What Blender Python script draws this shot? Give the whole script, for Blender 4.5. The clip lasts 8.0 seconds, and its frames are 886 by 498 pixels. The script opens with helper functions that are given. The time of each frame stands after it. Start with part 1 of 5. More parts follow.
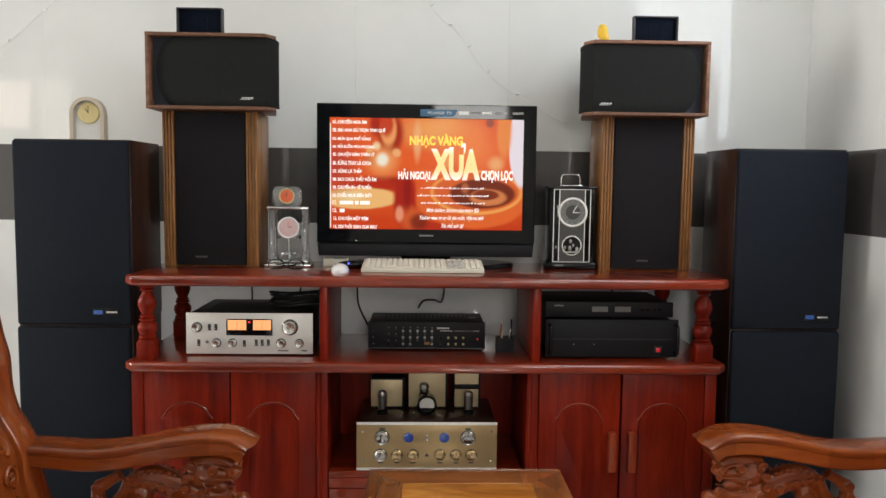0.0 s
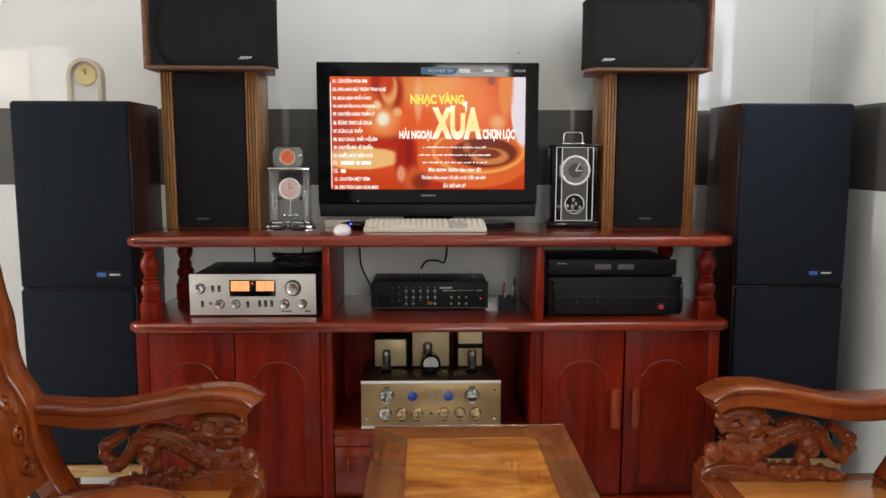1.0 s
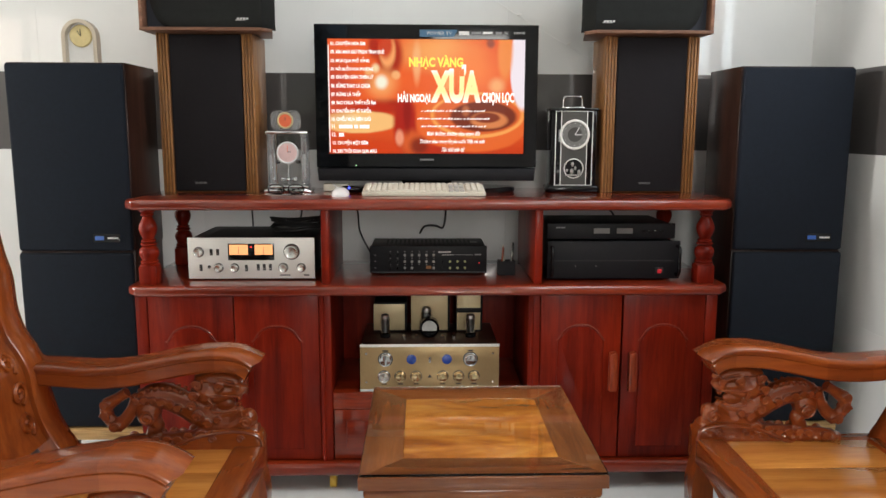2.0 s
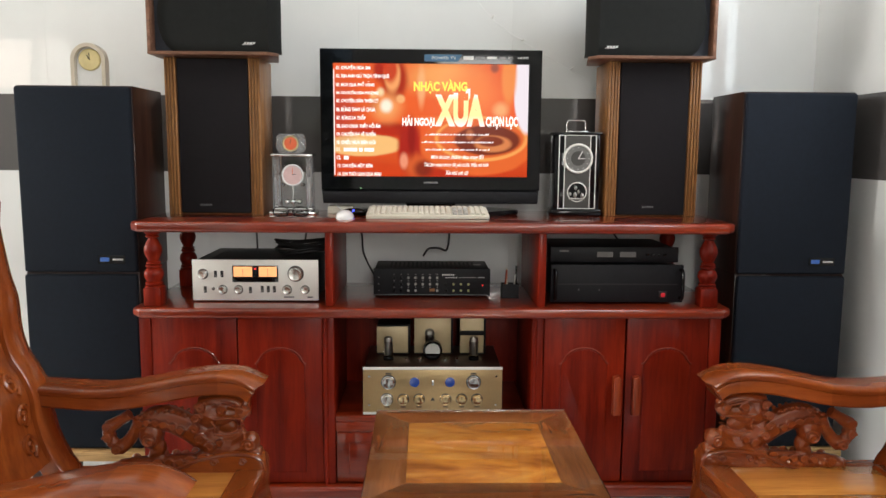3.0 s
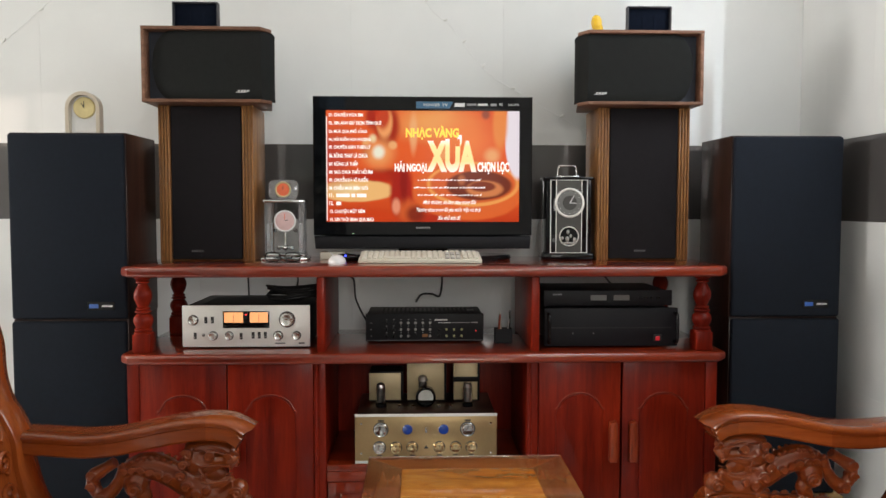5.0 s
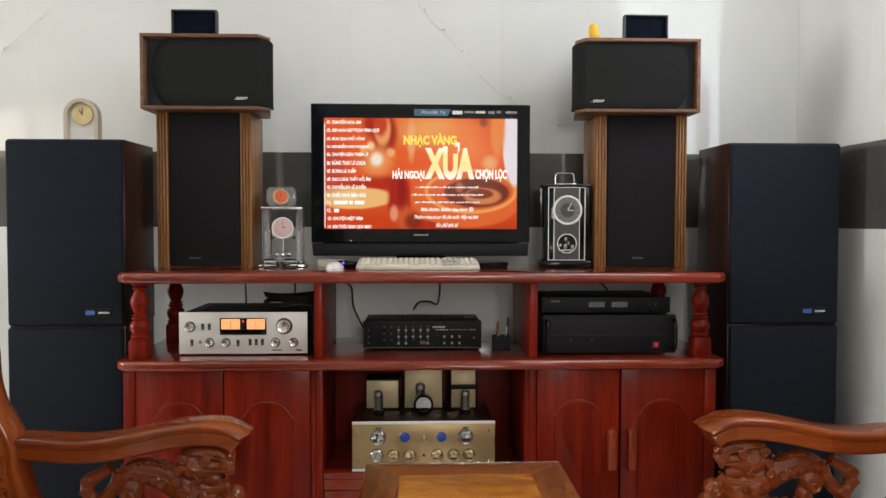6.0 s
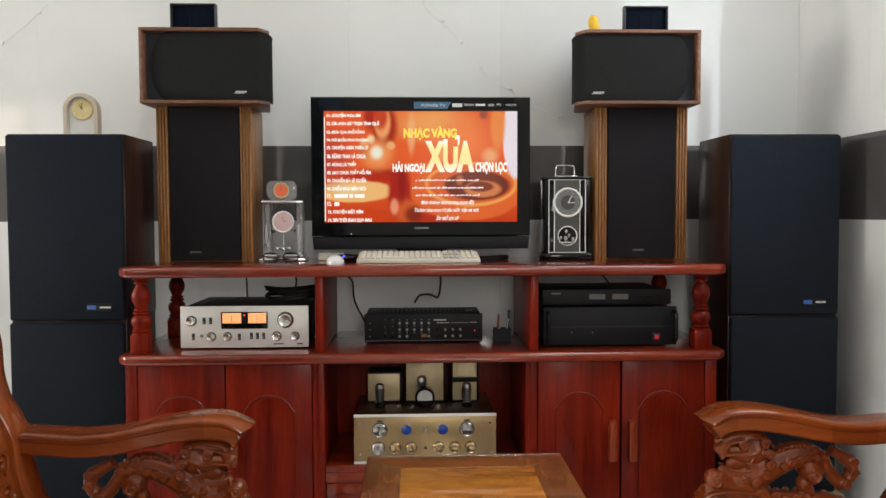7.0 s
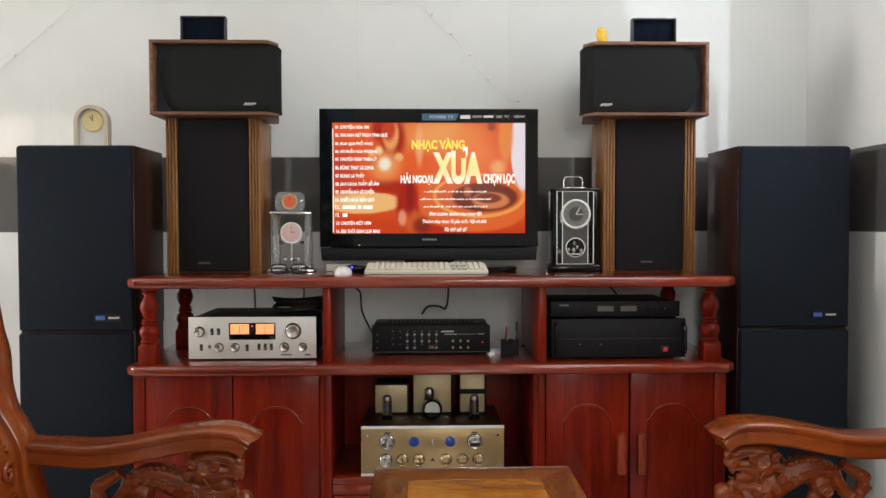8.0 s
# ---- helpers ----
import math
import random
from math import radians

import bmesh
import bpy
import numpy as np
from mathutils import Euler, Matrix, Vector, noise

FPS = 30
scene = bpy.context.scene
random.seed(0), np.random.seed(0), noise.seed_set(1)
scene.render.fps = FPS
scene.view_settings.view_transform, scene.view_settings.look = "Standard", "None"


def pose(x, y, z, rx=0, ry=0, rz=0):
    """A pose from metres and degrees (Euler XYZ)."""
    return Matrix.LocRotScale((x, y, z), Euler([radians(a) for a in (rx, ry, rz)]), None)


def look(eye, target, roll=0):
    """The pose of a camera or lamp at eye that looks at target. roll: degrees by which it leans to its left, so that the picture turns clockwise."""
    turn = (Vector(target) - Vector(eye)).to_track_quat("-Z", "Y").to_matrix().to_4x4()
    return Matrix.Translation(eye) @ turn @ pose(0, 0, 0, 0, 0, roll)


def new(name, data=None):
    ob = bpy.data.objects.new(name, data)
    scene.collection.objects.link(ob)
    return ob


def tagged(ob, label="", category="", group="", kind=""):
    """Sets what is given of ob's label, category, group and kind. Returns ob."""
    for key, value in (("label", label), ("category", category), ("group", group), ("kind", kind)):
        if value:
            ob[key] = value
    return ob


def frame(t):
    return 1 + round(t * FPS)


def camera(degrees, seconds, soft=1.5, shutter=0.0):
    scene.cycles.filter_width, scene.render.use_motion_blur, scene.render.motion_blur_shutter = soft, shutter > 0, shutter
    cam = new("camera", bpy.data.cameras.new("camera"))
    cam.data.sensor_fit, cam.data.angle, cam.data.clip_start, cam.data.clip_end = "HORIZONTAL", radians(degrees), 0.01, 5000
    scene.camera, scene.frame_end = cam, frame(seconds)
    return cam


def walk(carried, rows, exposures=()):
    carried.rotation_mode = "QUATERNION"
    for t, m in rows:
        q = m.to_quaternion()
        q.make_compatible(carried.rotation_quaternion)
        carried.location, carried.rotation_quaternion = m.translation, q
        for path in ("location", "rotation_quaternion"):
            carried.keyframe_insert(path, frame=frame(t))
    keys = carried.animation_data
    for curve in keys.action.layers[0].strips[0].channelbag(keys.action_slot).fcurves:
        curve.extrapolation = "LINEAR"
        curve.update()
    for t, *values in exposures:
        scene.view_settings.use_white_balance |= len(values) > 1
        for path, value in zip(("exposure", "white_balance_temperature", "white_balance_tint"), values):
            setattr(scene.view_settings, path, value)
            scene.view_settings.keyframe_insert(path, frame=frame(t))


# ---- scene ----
cam = camera(60.6, 8.0)
PATH = [
    (0, (-0.032, -2.426, 1.31), (0.026, -0.434, 1.14), 0.70),
    (0.5, (-0.032, -2.424, 1.306), (0.024, -0.432, 1.129), 0.60),
    (1, (-0.033, -2.422, 1.272), (0.02, -0.439, 1.024), 0.10),
    (1.2, (-0.033, -2.42, 1.257), (0.022, -0.442, 0.969), -0.01),
    (1.53, (-0.034, -2.422, 1.244), (0.023, -0.446, 0.928), 0.01),
    (1.86, (-0.035, -2.424, 1.237), (0.023, -0.448, 0.919), 0.14),
    (2.3, (-0.036, -2.427, 1.238), (0.021, -0.45, 0.935), 0.26),
    (2.5, (-0.034, -2.431, 1.245), (0.018, -0.453, 0.949), 0.30),
    (3, (-0.036, -2.43, 1.246), (0.013, -0.448, 0.984), 0.40),
    (3.5, (-0.039, -2.431, 1.248), (0.006, -0.444, 1.018), 0.40),
    (4, (-0.033, -2.429, 1.241), (0.006, -0.438, 1.054), 0.20),
    (4.5, (-0.029, -2.425, 1.222), (0.019, -0.431, 1.078), 0.00),
    (4.7, (-0.032, -2.426, 1.214), (0.025, -0.431, 1.084), 0.00),
    (5.8, (-0.035, -2.422, 1.177), (0.038, -0.425, 1.099), 0.10),
    (6, (-0.033, -2.424, 1.173), (0.039, -0.427, 1.101), 0.10),
    (6.5, (-0.03, -2.423, 1.173), (0.042, -0.426, 1.095), 0.00),
    (7, (-0.031, -2.425, 1.175), (0.038, -0.428, 1.083), -0.20),
    (7.5, (-0.028, -2.427, 1.177), (0.025, -0.429, 1.099), -0.20),
    (8, (-0.033, -2.424, 1.175), (0.017, -0.426, 1.113), -0.10),
]
EXPOSURE = [(0, 0.04), (1, 0.06), (2.4, 0.3), (3.5, 0.28), (4.5, 0.12), (6, 0.05), (8, 0.04)]
walk(cam, [(t, look(eye, aim, roll)) for t, eye, aim, roll in PATH], EXPOSURE)

# ---- world and light ----
world = bpy.data.worlds.new("world")
scene.world = world
world.use_nodes = True
wn = world.node_tree.nodes
sky = wn.new("ShaderNodeTexSky")
sky.sky_type, sky.sun_disc = "NISHITA", False
sky.sun_elevation, sky.sun_rotation = radians(59), radians(0)
world.node_tree.links.new(sky.outputs[0], wn["Background"].inputs[0])
wn["Background"].inputs[1].default_value = 0.12


def lamp_in_opening(name, eye, aim, sx, sy, watts, colour):
    data = bpy.data.lights.new(name, "AREA")
    data.shape, data.size, data.size_y, data.energy, data.color = "RECTANGLE", sx, sy, watts, colour
    ob = new(name, data)
    ob.matrix_world = look(eye, aim)
    return ob


SUN = bpy.data.lights.new("sun", "SUN")
SUN.energy, SUN.angle, SUN.color = 1.2, radians(10), (1.0, 0.95, 0.88)
new("sun", SUN).matrix_world = look((0, 6, 10), (0, 0, 0))
# daylight at side, small rear and curtained openings; the other two are added fill
lamp_in_opening("daylight_right", (1.5, -0.72, 2.2), (-0.3, -0.45, 1.2), 1.0, 1.35, 21, (0.9, 0.96, 1.0))
# unseen fill added at the rear, placed so its reflection hides behind the television
lamp_in_opening("daylight_rear", (0.45, -4.59, 1.78), (0.5, 0, 1.2), 0.72, 0.7, 26, (1.0, 0.97, 0.92))
# unseen fill added far left to brighten the right wall
lamp_in_opening("daylight_far", (-6.49, -0.28, 1.75), (1.5, -0.2, 1.4), 1.5, 1.7, 190, (1.0, 0.97, 0.93))
lamp_in_opening("daylight_small", (-4.5, -4.59, 2.1), (-1.6, 0, 1.6), 0.6, 0.5, 5, (1.0, 0.76, 0.6))
lamp_in_opening("daylight_curtained_door", (-3.9, -4.59, 1.45), (-1.6, 0, 1.4), 0.32, 1.85, 6.5, (1.0, 0.85, 0.72))


# ---- materials ----
def node_mat(name):
    m = bpy.data.materials.new(name)
    m.use_nodes = True
    return m, m.node_tree.nodes, m.node_tree.links, m.node_tree.nodes["Principled BSDF"]


def coords(n, l, scale, jitter=0.0):
    tc = n.new("ShaderNodeTexCoord")
    mp = n.new("ShaderNodeMapping")
    mp.inputs["Scale"].default_value = scale
    l.new(tc.outputs["Object"], mp.inputs[0])
    if jitter:
        info = n.new("ShaderNodeObjectInfo")
        mul = n.new("ShaderNodeMath")
        mul.operation = "MULTIPLY"
        mul.inputs[1].default_value = jitter
        l.new(info.outputs["Random"], mul.inputs[0])
        l.new(mul.outputs[0], mp.inputs["Location"])
    return mp.outputs[0]


def ramp(n, l, fac, stops):
    r = n.new("ShaderNodeValToRGB")
    e = r.color_ramp.elements
    while len(e) < len(stops):
        e.new(0.5)
    for el, (p, c) in zip(e, stops):
        el.position, el.color = p, (*c, 1)
    l.new(fac, r.inputs[0])
    return r.outputs[0]


def noise_tex(n, l, vec, scale, detail=4, rough=0.55, distort=0.0):
    t = n.new("ShaderNodeTexNoise")
    t.inputs["Scale"].default_value = scale
    t.inputs["Detail"].default_value = detail
    t.inputs["Roughness"].default_value = rough
    t.inputs["Distortion"].default_value = distort
    l.new(vec, t.inputs["Vector"])
    return t.outputs[0]


def bump(n, l, bsdf, height, strength, dist=0.002):
    b = n.new("ShaderNodeBump")
    b.inputs["Strength"].default_value = strength
    b.inputs["Distance"].default_value = dist
    l.new(height, b.inputs["Height"])
    l.new(b.outputs[0], bsdf.inputs["Normal"])


def surf(name, c, rough=0.5, metal=0.0, coat=0.0, var=0.12, scale=60.0, bumps=0.0, spec=0.5):
    """Paint, plastic, cloth or metal with slight unevenness at two scales."""
    m, n, l, b = node_mat(name)
    v = coords(n, l, (1, 1, 1), 3.0)
    f = noise_tex(n, l, v, scale)
    g = noise_tex(n, l, v, scale * 0.07, 3)
    mix = n.new("ShaderNodeMath")
    mix.operation = "MULTIPLY_ADD"
    mix.inputs[1].default_value = 0.5
    l.new(f, mix.inputs[0])
    half = n.new("ShaderNodeMath")
    half.operation = "MULTIPLY"
    half.inputs[1].default_value = 0.5
    l.new(g, half.inputs[0])
    l.new(half.outputs[0], mix.inputs[2])
    lo, hi = [x * (1 - var) for x in c], [min(1, x * (1 + var)) for x in c]
    l.new(ramp(n, l, mix.outputs[0], [(0.3, lo), (0.7, hi)]), b.inputs["Base Color"])
    rr = n.new("ShaderNodeMapRange")
    rr.inputs["To Min"].default_value, rr.inputs["To Max"].default_value = max(0.02, rough * 0.8), min(1, rough * 1.2)
    l.new(g, rr.inputs["Value"])
    l.new(rr.outputs[0], b.inputs["Roughness"])
    b.inputs["Metallic"].default_value = metal
    b.inputs["Coat Weight"].default_value = coat
    b.inputs["Coat Roughness"].default_value = 0.06
    b.inputs["Specular IOR Level"].default_value = spec
    if bumps:
        bump(n, l, b, f, bumps)
    return m


def wood(name, dark, mid, light, axis="z", rough=0.25, coat=0.7, fine=1.0, bumps=0.05, pore=0.5, cloudy=0.6, coat_rough=0.07, spec=0.25, blocks=0.0, stretch=14.0, wavy=0.9):
    """Varnished wood with the grain running along one axis of the object."""
    m, n, l, b = node_mat(name)
    long, across = 1.2 * fine, stretch * fine
    sc = [across] * 3
    sc["xyz".index(axis)] = long
    v = coords(n, l, sc, 9.0)
    big = noise_tex(n, l, v, 1.0, 5, 0.6, wavy)
    v2 = coords(n, l, [s * 5 for s in sc], 5.0)
    pores = noise_tex(n, l, v2, 2.0, 3, 0.6)
    v3 = coords(n, l, (1.5, 1.5, 1.5), 4.0)
    cloud = noise_tex(n, l, v3, 1.6, 3)
    col = ramp(n, l, big, [(0.28, dark), (0.5, mid), (0.72, light)])
    mx = n.new("ShaderNodeMix")
    mx.data_type, mx.blend_type = "RGBA", "MULTIPLY"
    mx.inputs["Factor"].default_value = pore
    l.new(col, mx.inputs["A"])
    l.new(ramp(n, l, pores, [(0.36, (0.35, 0.3, 0.28)), (0.52, (1, 1, 1))]), mx.inputs["B"])
    m2 = n.new("ShaderNodeMix")
    m2.data_type, m2.blend_type = "RGBA", "MULTIPLY"
    m2.inputs["Factor"].default_value = cloudy
    l.new(mx.outputs["Result"], m2.inputs["A"])
    l.new(ramp(n, l, cloud, [(0.3, (0.6, 0.55, 0.5)), (0.65, (1.1, 1.1, 1.1))]), m2.inputs["B"])
    tone = m2.outputs["Result"]
    if blocks:
        # glued-up lengths of slightly different tone along the grain
        sp = n.new("ShaderNodeSeparateXYZ")
        l.new(coords(n, l, (blocks, blocks, blocks), 3.0), sp.inputs[0])
        fl = n.new("ShaderNodeMath")
        fl.operation = "FLOOR"
        l.new(sp.outputs["xyz".index(axis)], fl.inputs[0])
        wnz = n.new("ShaderNodeTexWhiteNoise")
        wnz.noise_dimensions = "1D"
        l.new(fl.outputs[0], wnz.inputs["W"])
        m3 = n.new("ShaderNodeMix")
        m3.data_type, m3.blend_type = "RGBA", "MULTIPLY"
        m3.inputs["Factor"].default_value = 1.0
        l.new(tone, m3.inputs["A"])
        l.new(ramp(n, l, wnz.outputs["Value"], [(0.0, (0.84, 0.79, 0.75)), (1.0, (1.08, 1.08, 1.08))]), m3.inputs["B"])
        tone = m3.outputs["Result"]
    l.new(tone, b.inputs["Base Color"])
    b.inputs["Roughness"].default_value = rough
    b.inputs["Coat Weight"].default_value = coat
    b.inputs["Coat Roughness"].default_value = coat_rough
    b.inputs["Specular IOR Level"].default_value = spec
    bump(n, l, b, cloud if bumps < 0 else pores, abs(bumps), 0.001)
    return m


def glow(name, c, strength):
    m, n, l, b = node_mat(name)
    b.inputs["Base Color"].default_value = (*[x * 0.3 for x in c], 1)
    b.inputs["Emission Color"].default_value = (*c, 1)
    b.inputs["Emission Strength"].default_value = strength
    b.inputs["Roughness"].default_value = 0.4
    return m


def clear(name, c=(1, 1, 1), rough=0.02, ior=1.48, through_light=1.0):
    m, n, l, b = node_mat(name)
    b.inputs["Base Color"].default_value = (*c, 1)
    b.inputs["Transmission Weight"].default_value = through_light
    b.inputs["Roughness"].default_value = rough
    b.inputs["IOR"].default_value = ior
    return m


RED = dict(dark=(0.1, 0.005, 0.0016), mid=(0.195, 0.0115, 0.003), light=(0.29, 0.023, 0.006))
# brighter, more orange copy of RED: light caught by board edges, put into colour
red_x = wood("red_varnished_wood_along", axis="x", rough=0.28, coat=1.0, pore=0.3, coat_rough=0.03, bumps=0.012, dark=(0.12, 0.0095, 0.002), mid=(0.22, 0.021, 0.0045), light=(0.31, 0.036, 0.008))
red_z = wood("red_varnished_wood_upright", axis="z", rough=0.4, coat=0.12, coat_rough=0.16, pore=0.28, spec=0.1, bumps=0.015, **RED)
red_y = wood("red_varnished_wood_deep", axis="y", rough=0.35, coat=0.3, **RED)
handle_wood = wood("orange_handle_wood", (0.16, 0.02, 0.006), (0.26, 0.036, 0.01), (0.34, 0.06, 0.016), "z", 0.3, 0.4)
CH = dict(dark=(0.19, 0.038, 0.0075), mid=(0.29, 0.064, 0.012), light=(0.39, 0.098, 0.018))
chair_x = wood("chair_wood_along", axis="x", blocks=8.0, rough=0.25, coat=0.6, coat_rough=0.1, pore=0.18, cloudy=0.45, bumps=0.02, **CH)
# chair wood darkened overall, standing in for shade in the carved recesses
carve_wood = wood("carved_chair_wood", axis="x", rough=0.28, coat=0.7, coat_rough=0.09, pore=0.2, cloudy=0.6, bumps=0.02, dark=(0.15, 0.028, 0.005), mid=(0.23, 0.046, 0.008), light=(0.31, 0.07, 0.013))
chair_y = wood("chair_wood_across", axis="y", rough=0.25, coat=0.6, coat_rough=0.1, pore=0.18, cloudy=0.45, bumps=0.02, **CH)
chair_z = wood("chair_wood_upright", axis="z", rough=0.25, coat=0.6, coat_rough=0.1, pore=0.18, cloudy=0.45, bumps=0.02, **CH)
seat_wood = wood("seat_plank_wood", (0.42, 0.14, 0.028), (0.55, 0.21, 0.042), (0.66, 0.28, 0.06), "x", 0.25, 0.8, pore=0.2)
table_frame_x = wood("table_frame_wood_along", (0.15, 0.042, 0.011), (0.235, 0.072, 0.019), (0.31, 0.105, 0.03), "x", 0.25, 0.6, pore=0.25)
table_frame_y = wood("table_frame_wood_deep", (0.12, 0.036, 0.01), (0.235, 0.074, 0.02), (0.36, 0.13, 0.04), "y", 0.25, 0.6, pore=0.25)
table_panel = wood("golden_burl_wood", (0.3, 0.08, 0.012), (0.62, 0.22, 0.033), (0.84, 0.38, 0.075), "x", 0.25, 0.6, 2.2, pore=0.1, cloudy=0.9, stretch=4.0, wavy=2.2)
oak = wood("orange_oak_veneer", (0.2, 0.085, 0.028), (0.31, 0.14, 0.045), (0.4, 0.19, 0.07), "z", 0.4, 0.15, 1.6)
walnut = wood("walnut_edge_veneer", (0.15, 0.07, 0.042), (0.23, 0.115, 0.072), (0.31, 0.16, 0.105), "x", 0.45, 0.1, 1.6)
dark_walnut = wood("dark_walnut_veneer", (0.018, 0.008, 0.006), (0.035, 0.014, 0.01), (0.06, 0.024, 0.016), "z", 0.4, 0.15, 1.4)
pale_wood = wood("pale_pine", (0.5, 0.3, 0.12), (0.65, 0.42, 0.18), (0.75, 0.52, 0.25), "x", 0.4, 0.2)
cloth_blue = surf("blue_black_grille_cloth", (0.0125, 0.016, 0.023), 0.85, var=0.25, scale=900, bumps=0.35, spec=0.12)
cloth_black = surf("black_grille_cloth", (0.0145, 0.013, 0.0145), 0.85, var=0.25, scale=900, bumps=0.35, spec=0.12)
foam = surf("brown_black_grille_fabric", (0.017, 0.0178, 0.0172), 0.9, var=0.2, scale=700, bumps=0.3, spec=0.12)
black_paint = surf("black_satin_paint", (0.006, 0.006, 0.007), 0.45, var=0.2, spec=0.2)
black_gloss = surf("black_gloss_plastic", (0.005, 0.005, 0.006), 0.08, var=0.2, scale=20, spec=0.3)
black_matt = surf("black_matt_plastic", (0.008, 0.008, 0.01), 0.5, var=0.2, spec=0.2)
bezel_black = surf("black_bezel_plastic", (0.004, 0.004, 0.005), 0.05, var=0.2, scale=20, spec=0.25)
box_grey = surf("dark_grey_box_paint", (0.055, 0.055, 0.062), 0.5, var=0.15, spec=0.3)
navy_matt = surf("matt_navy_panel", (0.006, 0.009, 0.018), 0.8, var=0.3, spec=0.05)
dim_print = surf("dim_grey_print", (0.1, 0.1, 0.1), 0.5, var=0.03)
recess_blue = surf("dark_blue_recess_paint", (0.018, 0.024, 0.038), 0.6)
rubber = surf("black_rubber", (0.01, 0.01, 0.01), 0.7)
silver = surf("brushed_aluminium", (0.8, 0.79, 0.75), 0.45, 0.25, var=0.04, scale=200)
knob_silver = surf("turned_aluminium", (0.62, 0.61, 0.58), 0.25, 0.95, var=0.05)
chrome = surf("chrome", (0.55, 0.55, 0.55), 0.14, 1.0, var=0.03)
steel = surf("dull_steel", (0.35, 0.34, 0.32), 0.35, 0.9)
brass = surf("brass", (0.6, 0.42, 0.12), 0.25, 1.0)
yellow_plastic = surf("yellow_caster_plastic", (0.6, 0.38, 0.05), 0.4)
champagne = surf("champagne_anodised_panel", (0.5, 0.36, 0.185), 0.33, 0.85, var=0.06, scale=150)
gold_knob = surf("polished_gold_knob", (0.66, 0.5, 0.28), 0.16, 1.0, var=0.04)
champagne_box = surf("champagne_transformer_paint", (0.58, 0.47, 0.28), 0.4, 0.3, var=0.05)
ivory = surf("ivory_plastic", (0.6, 0.57, 0.47), 0.45, var=0.05)
ivory_key = surf("ivory_key_plastic", (0.7, 0.67, 0.57), 0.4, var=0.05)
grey_key = surf("grey_key_plastic", (0.46, 0.45, 0.42), 0.45, var=0.05)
white_plastic = surf("white_plastic", (0.8, 0.8, 0.8), 0.2, coat=0.4, var=0.03)
cream = surf("cream_gilt_plastic", (0.5, 0.44, 0.35), 0.3, 0.2, var=0.05)
desk_dial = surf("pale_gold_dial", (0.72, 0.6, 0.3), 0.4, 0.2)
gold_dial = surf("gold_dial", (0.6, 0.5, 0.27), 0.35, 0.6)
pink_dial = surf("pink_dial", (0.68, 0.48, 0.47), 0.4)
orange_dial = surf("orange_dial", (0.75, 0.14, 0.05), 0.4)
grey_dial = surf("grey_dial", (0.14, 0.14, 0.13), 0.4)
slate_panel = surf("slate_clock_panel", (0.04, 0.038, 0.033), 0.4)
white_print = surf("white_print", (0.7, 0.7, 0.68), 0.5, var=0.03)
grey_print = surf("grey_print", (0.25, 0.25, 0.25), 0.5, var=0.03)
dark_print = surf("dark_print", (0.03, 0.03, 0.03), 0.5, var=0.03)
blue_badge = surf("blue_badge", (0.04, 0.12, 0.42), 0.3)
blue_lens = surf("blue_jewel", (0.012, 0.05, 0.3), 0.1, coat=0.8)
sticker_blue = surf("blue_sticker", (0.015, 0.1, 0.2), 0.35)
yellow_toy = surf("yellow_toy_plastic", (0.8, 0.5, 0.03), 0.35, var=0.06)
amber_glow = glow("amber_meter_light", (1.0, 0.43, 0.17), 0.95)
grey_meter = surf("grey_meter_face", (0.13, 0.13, 0.125), 0.3)
white_meter = surf("white_meter_face", (0.6, 0.62, 0.6), 0.3)
red_glow = glow("red_led", (1.0, 0.03, 0.03), 1.2)
blue_glow = glow("blue_led", (0.05, 0.08, 1.0), 2.5)
yellow_knob = surf("yellow_green_knob", (0.36, 0.37, 0.16), 0.4)
orange_label = surf("orange_label", (0.3, 0.12, 0.03), 0.4)
clear_glass = clear("clear_glass")
# part-opaque white base imitates light caught in the glass edges
acrylic = clear("clear_acrylic", (0.96, 0.97, 0.98), 0.04, 1.36, 0.86)
table_glass = clear("table_glass", (0.98, 0.995, 0.985), 0.01, 1.33)
dark_cable = surf("black_cable", (0.012, 0.012, 0.012), 0.5)
clear_cable = surf("pale_clear_cable", (0.76, 0.77, 0.76), 0.3)
bulb_mat = surf("frosted_bulb", (0.78, 0.78, 0.75), 0.2)
ceiling_paint = surf("white_ceiling_paint", (0.8, 0.8, 0.78), 0.8, var=0.03, scale=12)
wall_paint = surf("pale_wall_paint", (0.72, 0.72, 0.69), 0.7, var=0.04, scale=10)
grout = surf("pale_grout", (0.7, 0.71, 0.7), 0.8, var=0.05)


def tile_mat(name, c, rough, var=0.03, wave=0.02):
    """Glazed tile: slight tone from tile to tile, faint clouding and a gently uneven glaze."""
    m, n, l, b = node_mat(name)
    info = n.new("ShaderNodeObjectInfo")
    v = coords(n, l, (1, 1, 1), 7.0)
    cloud = noise_tex(n, l, v, 5.0, 4)
    add = n.new("ShaderNodeMath")
    add.operation = "MULTIPLY_ADD"
    add.inputs[1].default_value = 0.4
    l.new(info.outputs["Random"], add.inputs[0])
    l.new(cloud, add.inputs[2])
    l.new(ramp(n, l, add.outputs[0], [(0.35, [x * (1 - var) for x in c]), (0.95, [min(1, x * (1 + var)) for x in c])]), b.inputs["Base Color"])
    b.inputs["Roughness"].default_value = rough
    b.inputs["IOR"].default_value = 1.5
    soft = noise_tex(n, l, v, 3.0, 1)
    bump(n, l, b, soft, wave, 0.02)
    return m


